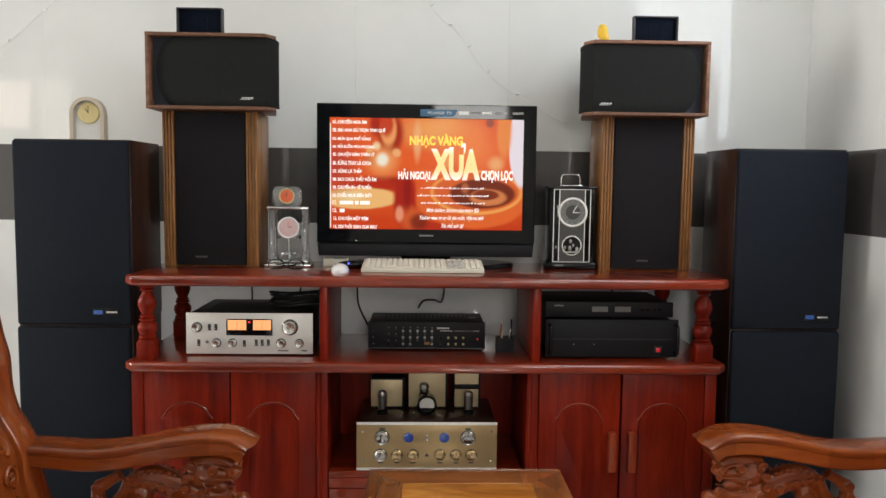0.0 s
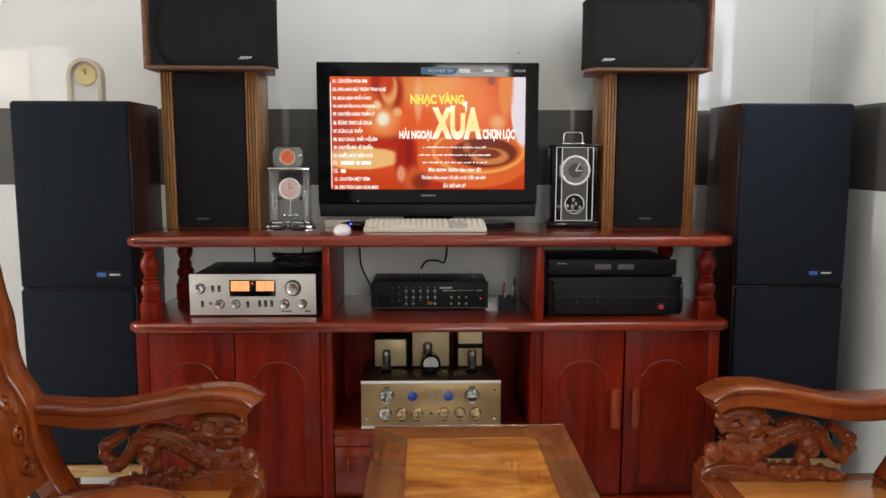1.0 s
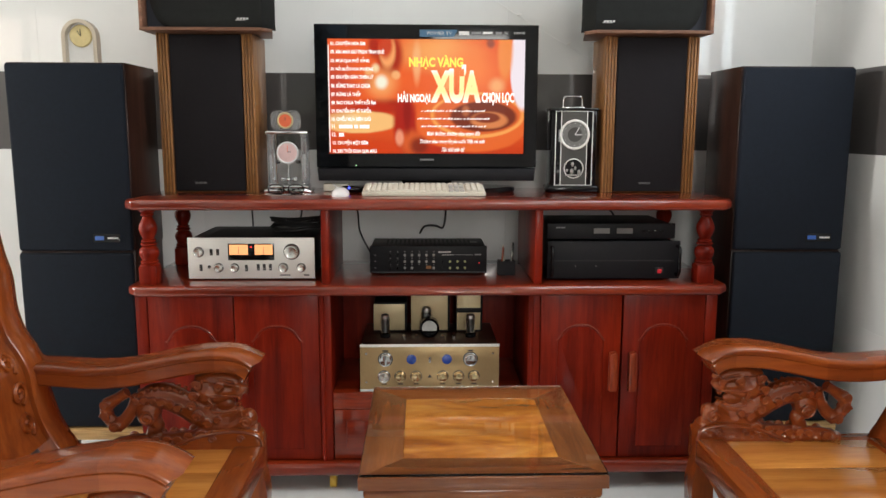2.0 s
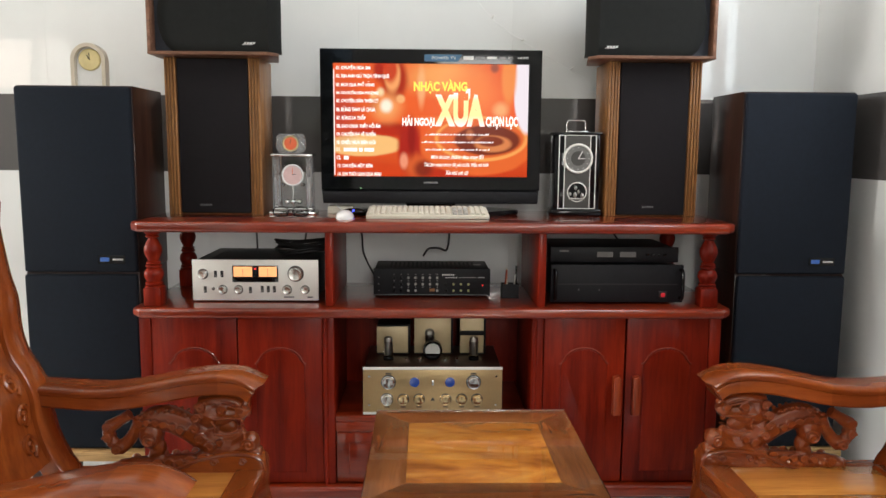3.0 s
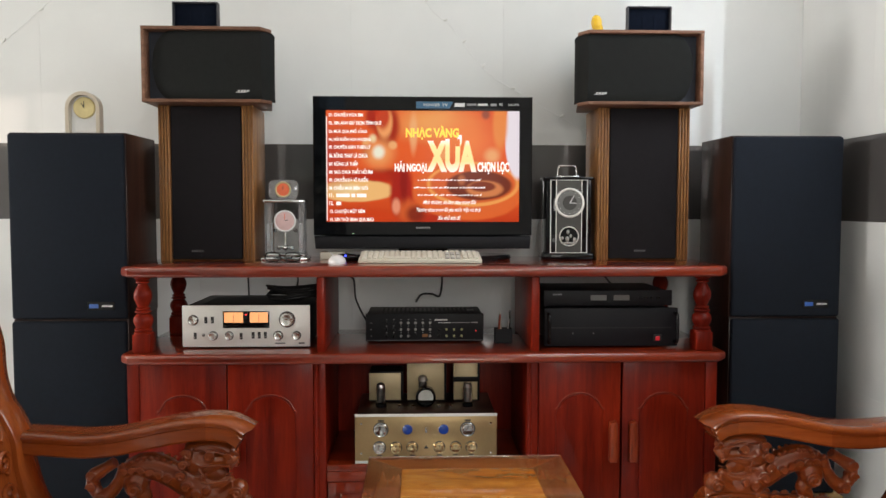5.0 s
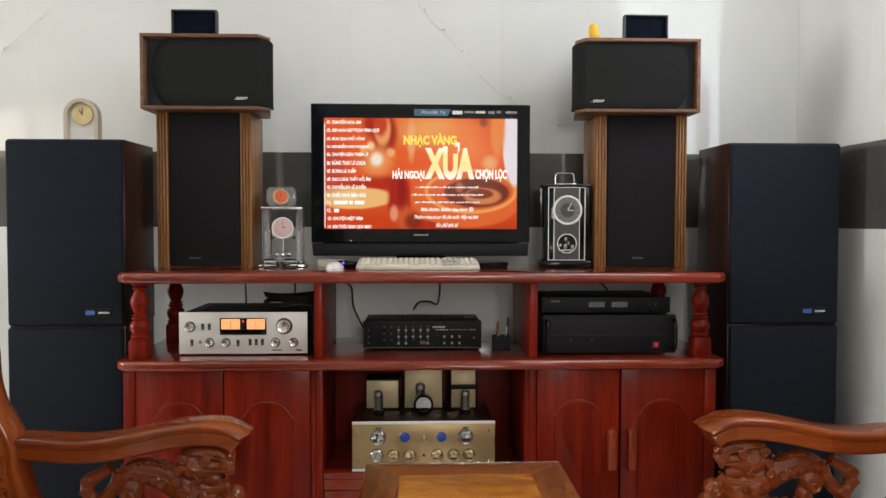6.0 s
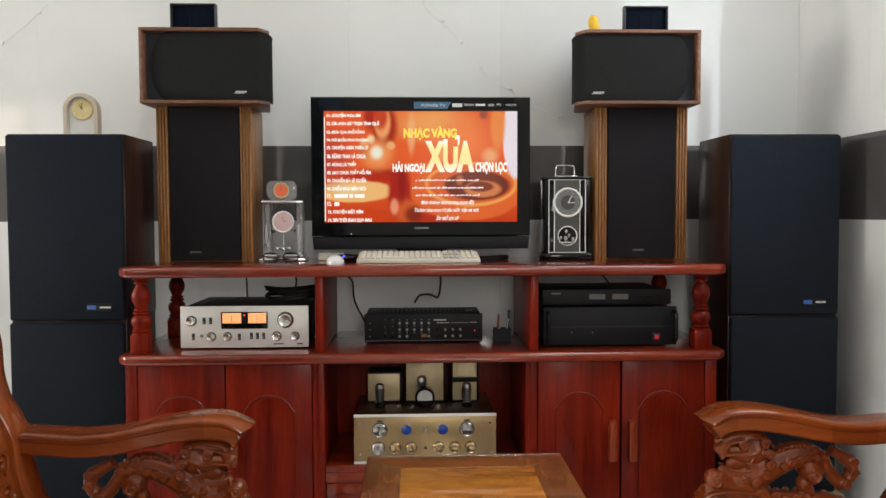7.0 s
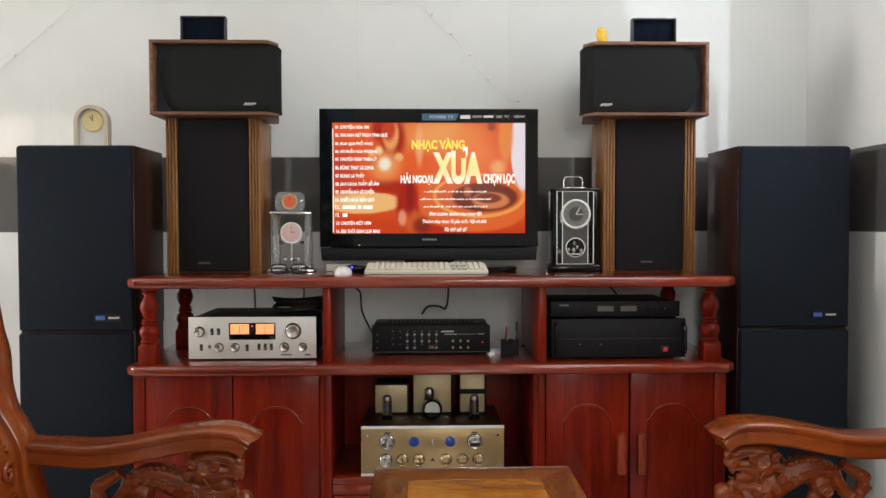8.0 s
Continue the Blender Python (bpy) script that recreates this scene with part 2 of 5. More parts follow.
tile_white = tile_mat("white_glazed_tile", (0.74, 0.75, 0.74), 0.05, wave=0.008)
tile_dark = tile_mat("dark_grey_glazed_tile", (0.085, 0.08, 0.078), 0.06, 0.08, 0.008)
tile_floor = tile_mat("pale_grey_floor_tile", (0.64, 0.65, 0.64), 0.12, 0.05)


leaf_mat = surf("green_leaves", (0.05, 0.11, 0.03), 0.5, var=0.4, scale=8)


# ---- building helpers ----
def thing(name, at, label, category, rz=0.0, group="", kind=""):
    ob = new(name)
    ob.empty_display_size = 0.05
    ob.matrix_world = pose(*at, 0, 0, rz)
    return tagged(ob, label, category, group, kind)


def mesh_of(name, bm, material, smooth=True):
    bmesh.ops.recalc_face_normals(bm, faces=bm.faces)
    me = bpy.data.meshes.new(name)
    bm.to_mesh(me)
    bm.free()
    me.materials.append(material)
    if smooth:
        # broad flat faces stay flat, so that only the rounded edges and curved forms are shaded smooth
        n = len(me.polygons)
        area = np.empty(n)
        me.polygons.foreach_get("area", area)
        me.polygons.foreach_set("use_smooth", [bool(a < 4 * area.mean()) for a in area] if n < 400 else [True] * n)
        me.set_sharp_from_angle(angle=radians(40))
    return me


def part(name, bm, material, parent, label=""):
    ob = new(name, mesh_of(name, bm, material))
    ob.parent = parent
    if label:
        ob["label"] = label
    return ob


def again(ob, at, rot=(0, 0, 0)):
    """Another part on the same mesh and under the same parent."""
    o = new(ob.name.split(".")[0], ob.data)
    o.parent = ob.parent
    o.matrix_basis = pose(*at, *rot)
    if "label" in ob:
        o["label"] = ob["label"]
    return o


def abox(bm, x0, x1, y0, y1, z0, z1, b=0.002, seg=2):
    r = bmesh.ops.create_cube(bm, size=1, matrix=Matrix.Translation(((x0 + x1) / 2, (y0 + y1) / 2, (z0 + z1) / 2)) @ Matrix.Diagonal((x1 - x0, y1 - y0, z1 - z0, 1)))
    if b:
        edges = list({e for v in r["verts"] for e in v.link_edges})
        bmesh.ops.bevel(bm, geom=edges, offset=min(b, (x1 - x0) * 0.45, (y1 - y0) * 0.45, (z1 - z0) * 0.45), segments=seg, affect="EDGES", profile=0.5)
    return bm


def box(*a, **k):
    return abox(bmesh.new(), *a, **k)


AX = {"z": Matrix.Identity(4), "y": Matrix.Rotation(radians(90), 4, "X"), "x": Matrix.Rotation(radians(90), 4, "Y")}


def alathe(bm, prof, at=(0, 0, 0), axis="z", seg=24):
    """Turn a profile of (radius, height) about an axis; 'y' runs towards the viewer (-y)."""
    m = Matrix.Translation(at) @ AX[axis]
    rings = []
    for r, h in prof:
        if r < 1e-6:
            rings.append([bm.verts.new(m @ Vector((0, 0, h)))])
        else:
            rings.append([bm.verts.new(m @ Vector((r * math.cos(a), r * math.sin(a), h))) for a in (2 * math.pi * i / seg for i in range(seg))])
    for p, q in zip(rings, rings[1:]):
        for i in range(seg):
            j = (i + 1) % seg
            if len(p) == 1 and len(q) == 1:
                continue
            if len(p) == 1:
                bm.faces.new((p[0], q[i], q[j]))
            elif len(q) == 1:
                bm.faces.new((p[i], q[0], p[j]))
            else:
                bm.faces.new((p[i], q[i], q[j], p[j]))
    for ring, flip in ((rings[0], True), (rings[-1], False)):
        if len(ring) > 1:
            bm.faces.new(ring[::-1] if flip else ring)
    return bm


def lathe(*a, **k):
    return alathe(bmesh.new(), *a, **k)


def asweep(bm, pts, section, closed=False):
    """Sweep a section [(side, up)] (or one per point) along points."""
    pts = [Vector(p) for p in pts]
    n = len(pts)
    per = section if isinstance(section[0][0], (list, tuple)) else [section] * n
    rings, up = [], None
    for i, p in enumerate(pts):
        a, b = pts[(i - 1) % n if closed else max(i - 1, 0)], pts[(i + 1) % n if closed else min(i + 1, n - 1)]
        t = (b - a).normalized()
        if up is None:
            up = Vector((0, 0, 1)) if abs(t.z) < 0.95 else Vector((1, 0, 0))
        up = (up - t * up.dot(t)).normalized()
        s = t.cross(up)
        rings.append([bm.verts.new(p + s * u + up * v) for u, v in per[i]])
    k = len(rings[0])
    for i in range(n if closed else n - 1):
        p, q = rings[i], rings[(i + 1) % n]
        for j in range(k):
            bm.faces.new((p[j], p[(j + 1) % k], q[(j + 1) % k], q[j]))
    if not closed:
        bm.faces.new(rings[0][::-1])
        bm.faces.new(rings[-1])
    return bm


def circ(r, seg=8):
    return [(r * math.cos(2 * math.pi * i / seg), r * math.sin(2 * math.pi * i / seg)) for i in range(seg)]


def atube(bm, pts, r, seg=8, closed=False):
    sec = [circ(x, seg) for x in r] if isinstance(r, (list, tuple)) else circ(r, seg)
    return asweep(bm, pts, sec, closed)


def spline(pts, per=6):
    """A smooth line through points."""
    pts = [Vector(p) for p in pts]
    out = []
    for i in range(len(pts) - 1):
        p0, p1, p2, p3 = pts[max(i - 1, 0)], pts[i], pts[i + 1], pts[min(i + 2, len(pts) - 1)]
        for k in range(per):
            t = k / per
            out.append(0.5 * (2 * p1 + (p2 - p0) * t + (2 * p0 - 5 * p1 + 4 * p2 - p3) * t * t + (3 * p1 - p0 - 3 * p2 + p3) * t ** 3))
    return out + [pts[-1]]


def aprism(bm, outline, d0, d1, plane="xz", b=0.0, seg=2):
    """Extrude a flat outline between two depths; plane 'xz' runs in depth along y, 'xy' along z."""
    def at(u, v, d):
        return Vector((u, d, v)) if plane == "xz" else Vector((u, v, d)) if plane == "xy" else Vector((d, u, v))
    lo = [bm.verts.new(at(u, v, d0)) for u, v in outline]
    hi = [bm.verts.new(at(u, v, d1)) for u, v in outline]
    n = len(lo)
    fs = [bm.faces.new(lo), bm.faces.new(hi[::-1])]
    for i in range(n):
        fs.append(bm.faces.new((lo[i], hi[i], hi[(i + 1) % n], lo[(i + 1) % n])))
    if b:
        edges = [e for f in fs[:2] for e in f.edges]
        bmesh.ops.bevel(bm, geom=edges, offset=b, segments=seg, affect="EDGES", profile=0.5)
    return bm


def prism(*a, **k):
    return aprism(bmesh.new(), *a, **k)


def aball(bm, at, r, squash=(1, 1, 1), sub=2):
    bmesh.ops.create_icosphere(bm, subdivisions=sub, radius=r, matrix=Matrix.Translation(at) @ Matrix.Diagonal((*squash, 1)))
    return bm


def ring(bm, at, R, r, axis="y", seg=28, sides=8):
    m = Matrix.Translation(at) @ AX[axis]
    return atube(bm, [m @ Vector((R * math.cos(a), R * math.sin(a), 0)) for a in (2 * math.pi * i / seg for i in range(seg))], r, sides, True)


def lettering(text, x, z, width, height, y, material, parent, shear=0.0, bold=0.0, name="lettering"):
    """Flat lettering in an upright plane facing -y, scaled to the width and height given."""
    cu = bpy.data.curves.new("type", "FONT")
    cu.body, cu.shear, cu.extrude, cu.resolution_u, cu.offset = text, shear, 0.0, 3, bold
    tmp = new("type", cu)
    bpy.context.view_layer.update()
    me = bpy.data.meshes.new_from_object(tmp.evaluated_get(bpy.context.evaluated_depsgraph_get()))
    bpy.data.objects.remove(tmp)
    co = np.empty(len(me.vertices) * 3)
    me.vertices.foreach_get("co", co)
    co = co.reshape(-1, 3)
    lo, hi = co.min(0), co.max(0)
    out = np.zeros_like(co)
    out[:, 0] = (co[:, 0] - lo[0]) / max(hi[0] - lo[0], 1e-6) * width + x
    out[:, 2] = (co[:, 1] - lo[1]) / max(hi[1] - lo[1], 1e-6) * height + z
    out[:, 1] = y
    me.vertices.foreach_set("co", out.ravel())
    me.materials.clear()
    me.materials.append(material)
    ob = new(name, me)
    ob.parent = parent
    return ob


# ---- the room ----
XL, XR, YF, YB, H = -6.5, 1.505, -4.6, 0.6, 3.2
BAND0, BAND1 = 1.151, 1.446


def plain(name, label, category, bm, material):
    return tagged(new(name, mesh_of(name, bm, material, False)), label, category, kind="structure")


floor = plain("floor", "pale grey polished floor tiles with fine joints", "floor", box(XL - 0.2, XR + 0.2, YF - 0.2, YB + 0.2, -0.12, -0.008, b=0), grout)
plain("ceiling", "plain white painted ceiling", "ceiling", box(XL - 0.2, XR + 0.2, YF - 0.2, YB + 0.2, H, H + 0.12, b=0), ceiling_paint)
wall_back = plain("wall_back", "white glazed tile wall with a dark grey band", "wall", box(XL - 0.2, XR + 0.2, YB + 0.008, YB + 0.2, 0, H, b=0), grout)


def wall_with_opening(name, label, x0, x1, y0, y1, oa, ob, z0, z1, along):
    bm = bmesh.new()
    a0, a1 = (y0, y1) if along == "y" else (x0, x1)
    for p, q, r, s in ((a0, oa, 0, H), (ob, a1, 0, H), (oa, ob, z1, H), (oa, ob, 0, z0)):
        if s - r > 0.01:
            if along == "y":
                abox(bm, x0, x1, p, q, r, s, b=0)
            else:
                abox(bm, p, q, y0, y1, r, s, b=0)
    return plain(name, label, "wall", bm, wall_paint)


wall_right = wall_with_opening("wall_right", "white glazed tile wall with a dark grey band", XR + 0.008, XR + 0.2, YF, YB, -1.25, -0.2, 1.5, 2.9, "y")
# set far out of view; its opening is added for the far fill lamp
wall_left = wall_with_opening("wall_left", "unseen pale painted wall with a wide opening added for fill light", XL - 0.2, XL, YF, YB, -1.05, 0.5, 0.9, 2.6, "y")
# rear wall: doorway, two windows, and at right an opening added for fill light
bm = bmesh.new()
for a, b, c, d in ((XL - 0.2, -4.85, 0, H), (-4.85, -4.15, 0, 1.83), (-4.85, -4.15, 2.37, H), (-4.15, -4.06, 0, H), (-4.06, -3.74, 2.38, H), (-4.06, -3.74, 0, 0.5), (-3.74, -1.55, 0, H), (-1.55, -0.75, 2.4, H), (-0.75, 0.08, 0, H), (0.08, 0.82, 0, 1.4), (0.08, 0.82, 2.16, H), (0.82, XR + 0.2, 0, H)):
    abox(bm, a, b, YF - 0.2, YF, c, d, b=0)
plain("wall_rear", "pale painted wall with a doorway, two windows and an added fill-light opening", "wall", bm, wall_paint)
outside = plain("ground", "plain ground outside the room", "ground", box(-60, 60, -60, 60, -0.3, -0.13, b=0), surf("outdoor_soil", (0.2, 0.2, 0.16), 0.9, var=0.3, scale=3))


def window_frame(name, x, y0, y1, z0, z1, label):
    w = thing(name, (x, 0, 0), label, "window", kind="structure")
    for a, b, c, d in ((y0, y0 + 0.06, z0, z1), (y1 - 0.06, y1, z0, z1), (y0 + 0.06, y1 - 0.06, z0, z0 + 0.06), (y0 + 0.06, y1 - 0.06, z1 - 0.06, z1), ((y0 + y1) / 2 - 0.03, (y0 + y1) / 2 + 0.03, z0 + 0.06, z1 - 0.06)):
        part("window_frame", box(-0.03, 0.03, a, b, c, d, b=0.004), chair_z, w)


window_frame("window_1", XR + 0.12, -1.25, -0.2, 1.5, 2.9, "unseen wooden window frame in a side wall")
# unseen frame round the opening added for the far fill lamp
window_frame("window_2", XL - 0.12, -1.05, 0.5, 0.9, 2.6, "unseen wooden window frame in a side wall")


def hedge():
    """Leafy shrubs outside the doorway."""
    rh = random.Random(3)
    verts, faces = [], []
    for i in range(7000):
        c = Vector((rh.uniform(-3.2, 0.6), rh.uniform(-7.4, -6.6) + 0.3 * rh.random(), 0))
        c.z = -0.13 + (2.6 + 0.35 * math.sin(c.x * 3) + 0.2 * math.sin(c.x * 7.1)) * rh.random() ** 0.6
        m = Euler((rh.uniform(0, 6), rh.uniform(0, 6), rh.uniform(0, 6))).to_matrix()
        k = len(verts)
        L = rh.uniform(0.04, 0.09)
        verts += [c + m @ Vector(p) * L for p in ((-1, 0, 0), (0, -0.4, 0.1), (1, 0, 0), (0, 0.4, 0.1))]
        faces.append((k, k + 1, k + 2, k + 3))
    me = bpy.data.meshes.new("hedge")
    me.from_pydata([tuple(v) for v in verts], [], faces)
    me.materials.append(leaf_mat)
    tagged(new("hedge", me), "dense green leafy hedge outside the doorway", "hedge", kind="stuff")


hedge()


# ---- the sideboard ----
TOP, SHELF = 1.01, 0.727
cab = thing("sideboard", (0, 0, 0), "red varnished wooden sideboard with turned posts and arched doors", "cabinet")


def moulded_board(x0, x1, y0, y1, z0, z1):
    """A board with a rounded nose on its front and ends."""
    t = z1 - z0
    out = [(x0 + 0.03, y0), (x1 - 0.03, y0), (x1, y0 + 0.03), (x1, y1), (x0, y1), (x0, y0 + 0.03)]
    bm = aprism(bmesh.new(), out, z0, z1, "xy", b=t * 0.34, seg=4)
    return bm


part("top_board", moulded_board(-0.985, 0.985, 0.0, 0.5, TOP - 0.036, TOP), red_x, cab)
part("shelf_board", moulded_board(-0.99, 0.985, 0.0, 0.5, SHELF - 0.034, SHELF), red_x, cab)
POST = [(0.036, 0.062), (0.036, 0.066), (0.029, 0.069), (0.033, 0.072), (0.033, 0.077), (0.027, 0.08), (0.031, 0.087), (0.036, 0.098), (0.037, 0.106), (0.034, 0.116), (0.026, 0.124), (0.022, 0.127), (0.03, 0.13), (0.03, 0.135), (0.022, 0.138), (0.027, 0.141), (0.027, 0.145), (0.02, 0.148),
        (0.023, 0.155), (0.03, 0.168), (0.034, 0.181), (0.033, 0.193), (0.026, 0.208), (0.019, 0.219), (0.017, 0.224), (0.025, 0.227), (0.025, 0.231), (0.019, 0.234), (0.029, 0.24), (0.031, 0.247)]
post = part("turned_post", alathe(abox(bmesh.new(), -0.0285, 0.0285, -0.0285, 0.0285, 0, 0.062, b=0.003), [(r * 0.86, h) for r, h in POST], seg=28), red_z, cab)
post.location = (-0.925, 0.055, SHELF)
for x, y in ((0.912, 0.055), (-0.928, 0.43), (0.893, 0.43)):
    again(post, (x, y, SHELF))
for x in (-0.348, 0.352):
    part("divider", box(x - 0.0135, x + 0.0135, 0.03, 0.46, SHELF, TOP - 0.036, b=0.004), red_z, cab)
Z0, Z1 = 0.106, SHELF - 0.036
for x0, x1 in ((-0.98, -0.941), (0.926, 0.966)):
    part("corner_stile", box(x0, x1, 0.045, 0.46, Z0, Z1, b=0.005), red_z, cab)
for x0, x1 in ((-0.375, -0.335), (0.326, 0.366)):
    bm = box(x0, x1, 0.045, 0.44, Z0, Z1, b=0.005)
    alathe(bm, [(0.006, Z0), (0.006, Z1)], (x0 + 0.012, 0.045, 0), seg=10)
    part("stile", bm, red_z, cab)
part("back_panel", box(-0.94, 0.926, 0.44, 0.452, Z0, Z1, b=0.001), red_z, cab, "unlit dark red back panel")
part("niche_floor", box(-0.335, 0.317, 0.05, 0.44, 0.325, 0.348, b=0.004), red_x, cab)
part("bottom_board", box(-0.941, 0.926, 0.06, 0.44, Z0 - 0.02, Z0, b=0.002), red_x, cab)
part("base_moulding", moulded_board(-0.99, 0.98, 0.02, 0.46, 0.058, Z0), red_x, cab)
part("drawer_rail", box(-0.335, 0.317, 0.05, 0.07, 0.29, 0.325, b=0.003), red_x, cab)


def drawer(x0, x1, z0, z1):
    d = part("drawer_front", box(x0, x1, 0.05, 0.07, z0, z1, b=0.004), red_x, cab)
    part("raised_field", box(x0 + 0.042, x1 - 0.042, 0.043, 0.05, z0 + 0.034, z1 - 0.036, b=0.006), red_x, d)


for a, b in ((-0.332, -0.012), (-0.008, 0.314)):
    drawer(a, b, Z0 + 0.004, 0.288)


def arch_outline(x0, x1, z0, z1, rise=0.055):
    """A door field whose top is an ogee arch between two shoulders."""
    w = x1 - x0
    pts = [(x0, z0), (x1, z0)]
    for i in range(25):
        u = 1 - i / 24
        k = abs(2 * u - 1)
        arch = math.sqrt(max(0.0, 1 - (k / 0.86) ** 2)) if k < 0.8 else 0.37 * (1 - (k - 0.8) / 0.2) ** 2
        pts.append((x0 + u * w, z1 - rise * (1 - arch)))
    return pts


def cabinet_door(x0, x1, handle_x):
    d = part("door", box(x0 + 0.001, x1 - 0.001, 0.047, 0.067, Z0 + 0.004, Z1 - 0.003, b=0.004), red_z, cab)
    f = aprism(bmesh.new(), arch_outline(x0 + 0.06, x1 - 0.06, 0.15, 0.578), 0.044, 0.0475, "xz", b=0.0025)
    part("arched_field", f, red_z, d)
    line = arch_outline(x0 + 0.055, x1 - 0.055, 0.145, 0.584)
    bm = atube(bmesh.new(), [(u, 0.0468, v) for u, v in line[2:]], 0.0026, 8, False)
    part("bead_moulding", bm, red_x, d)
    part("handle", prism([(handle_x - 0.012, 0.355), (handle_x + 0.012, 0.355), (handle_x + 0.014, 0.37), (handle_x + 0.013, 0.48), (handle_x + 0.008, 0.493), (handle_x - 0.012, 0.487)], 0.018, 0.047, "xz", b=0.004), handle_wood, d, "orange wooden pull handle")


for x0, x1, hx in ((-0.941, -0.658, -0.685), (-0.657, -0.375, -0.63), (0.366, 0.643, 0.614), (0.646, 0.926, 0.68)):
    cabinet_door(x0, x1, hx)


def caster(x, y):
    c = part("caster", box(x - 0.016, x + 0.016, y - 0.014, y + 0.014, 0.042, 0.06, b=0.002), steel, cab, "small caster with yellow wheel")
    part("wheel", lathe([(0.022, -0.012), (0.025, -0.009), (0.025, 0.009), (0.022, 0.012)], (x, y, 0.025), "x"), yellow_plastic, c, "yellow plastic wheel")


for x in (-0.93, -0.34, 0.33, 0.915):
    for y in (0.07, 0.41):
        caster(x, y)


# ---- loudspeakers ----
def plate(bm, x0, x1, z0, z1, y, t=0.002):
    return abox(bm, x0, x1, y - t, y, z0, z1, b=t * 0.3, seg=1)


def floor_speaker(at, rz, badge_x, badge, label):
    """A large box loudspeaker with dark walnut sides and a full blue-black cloth grille."""
    s = thing("loudspeaker", at, label, "loudspeaker", rz, "stacked box loudspeakers")
    w, d, h = 0.19, 0.3, 0.622
    part("cabinet_body", box(-w, w, 0.022, d, 0, h, b=0.003), dark_walnut, s, "dark walnut box")
    g = part("grille", box(-w + 0.002, w - 0.002, 0.0, 0.021, 0.004, h - 0.004, b=0.009, seg=3), cloth_blue, s, "blue-black cloth grille")
    if badge:
        b = part("badge", plate(bmesh.new(), badge_x - 0.045, badge_x + 0.045, 0.034, 0.062, 0.0, 0.002), black_gloss, g, "black name plate with blue mark")
        part("badge_mark", plate(bmesh.new(), badge_x - 0.038, badge_x - 0.008, 0.041, 0.055, -0.002, 0.001), blue_badge, b)
        bm = bmesh.new()
        for i in range(6):
            plate(bm, badge_x + 0.004 + i * 0.006, badge_x + 0.0085 + i * 0.006, 0.045, 0.051, -0.002, 0.001)
        part("printed_line", bm, white_print, b)


floor_speaker((-1.195, 0.12, 0.2), 0, 0, False, "dark walnut loudspeaker with blue-black cloth, lower one")
floor_speaker((-1.19, 0.115, 0.822), 0, 0.105, True, "dark walnut loudspeaker with blue-black cloth and blue badge")
floor_speaker((1.231, 0.12, 0.2), 0, 0, False, "dark walnut loudspeaker with blue-black cloth, lower one")
floor_speaker((1.226, 0.115, 0.822), 0, 0.102, True, "dark walnut loudspeaker with blue-black cloth and blue badge")


def speaker_stand(x):
    s = thing("speaker_stand", (x, 0.13, 0), "low pale pine stand under a loudspeaker", "stand", group="loudspeaker stands")
    part("top_board", box(-0.21, 0.21, -0.03, 0.3, 0.165, 0.2, b=0.003), pale_wood, s)
    leg = part("leg", box(-0.02, 0.02, -0.02, 0.02, 0, 0.165, b=0.003), dark_walnut, s, "dark leg")
    leg.location = (-0.18, 0.0, 0)
    for px, py in ((0.18, 0.0), (-0.18, 0.26), (0.18, 0.26)):
        again(leg, (px, py, 0))


speaker_stand(-1.195)
speaker_stand(1.231)


def column_speaker(x, mark):
    """A slim column with fluted oak strips either side of black cloth."""
    s = thing("column_loudspeaker", (x, 0.28, TOP), "orange oak column loudspeaker with fluted edges and black cloth", "loudspeaker", group="column loudspeakers")
    w, d, h = 0.165, 0.2, 0.545
    part("cabinet_body", box(-w, w, 0.012, d, 0, h, b=0.003), oak, s)
    part("grille", box(-0.123, 0.123, -0.002, 0.012, 0.004, h - 0.003, b=0.005), cloth_black, s, "black cloth grille")
    for side in (-1, 1):
        c = part("fluted_strip", box(min(side * 0.125, side * w), max(side * 0.125, side * w), 0.004, 0.012, 0, h, b=0.0), oak, s)
        rib = part("rib", box(-0.0033, 0.0033, -0.004, 0.004, 0.0, h, b=0.0018, seg=2), oak, c)
        rib.location = (side * 0.1295, 0, 0)
        for i in range(1, 4):
            again(rib, (side * (0.1295 + i * 0.0105), 0, 0))
    bm = bmesh.new()
    for i in range(7):
        plate(bm, mark + i * 0.006, mark + 0.0045 + i * 0.006, 0.03, 0.037, -0.002, 0.001)
    part("name_mark", bm, dim_print, s, "small grey name mark")


column_speaker(-0.776, -0.055)
column_speaker(0.776, -0.03)


def shelf_speaker(x, flip):
    """A bookshelf loudspeaker with walnut boards and one slanted grille corner."""
    s = thing("bookshelf_loudspeaker", (x, 0.2, TOP + 0.545), "walnut bookshelf loudspeaker with dark fabric front and slanted corner", "loudspeaker", group="bookshelf loudspeakers")
    w, d, h, t = 0.223, 0.24, 0.255, 0.011

    def mir(pts):
        return [(flip * u, v) for u, v in pts]
    e = w - 0.016
    board = mir([(-w, 0), (e - 0.03, 0), (e, 0.05), (e - 0.036, d), (-w, d)])
    part("bottom_board", prism(board, 0, t, "xy", b=0.0015), walnut, s)
    part("top_board", prism(board, h - t, h, "xy", b=0.0015), walnut, s)
    a, b = sorted((flip * -w, flip * (-w + t)))
    part("side_board", box(a, b, 0, d, t, h - t, b=0.0015), walnut, s)
    part("baffle", prism(mir([(-w + t, 0.05), (e - 0.05, 0.05), (e - 0.02, 0.08), (e - 0.045, d - 0.005), (-w + t, d - 0.005)]), t, h - t, "xy"), recess_blue, s, "dark recessed baffle")
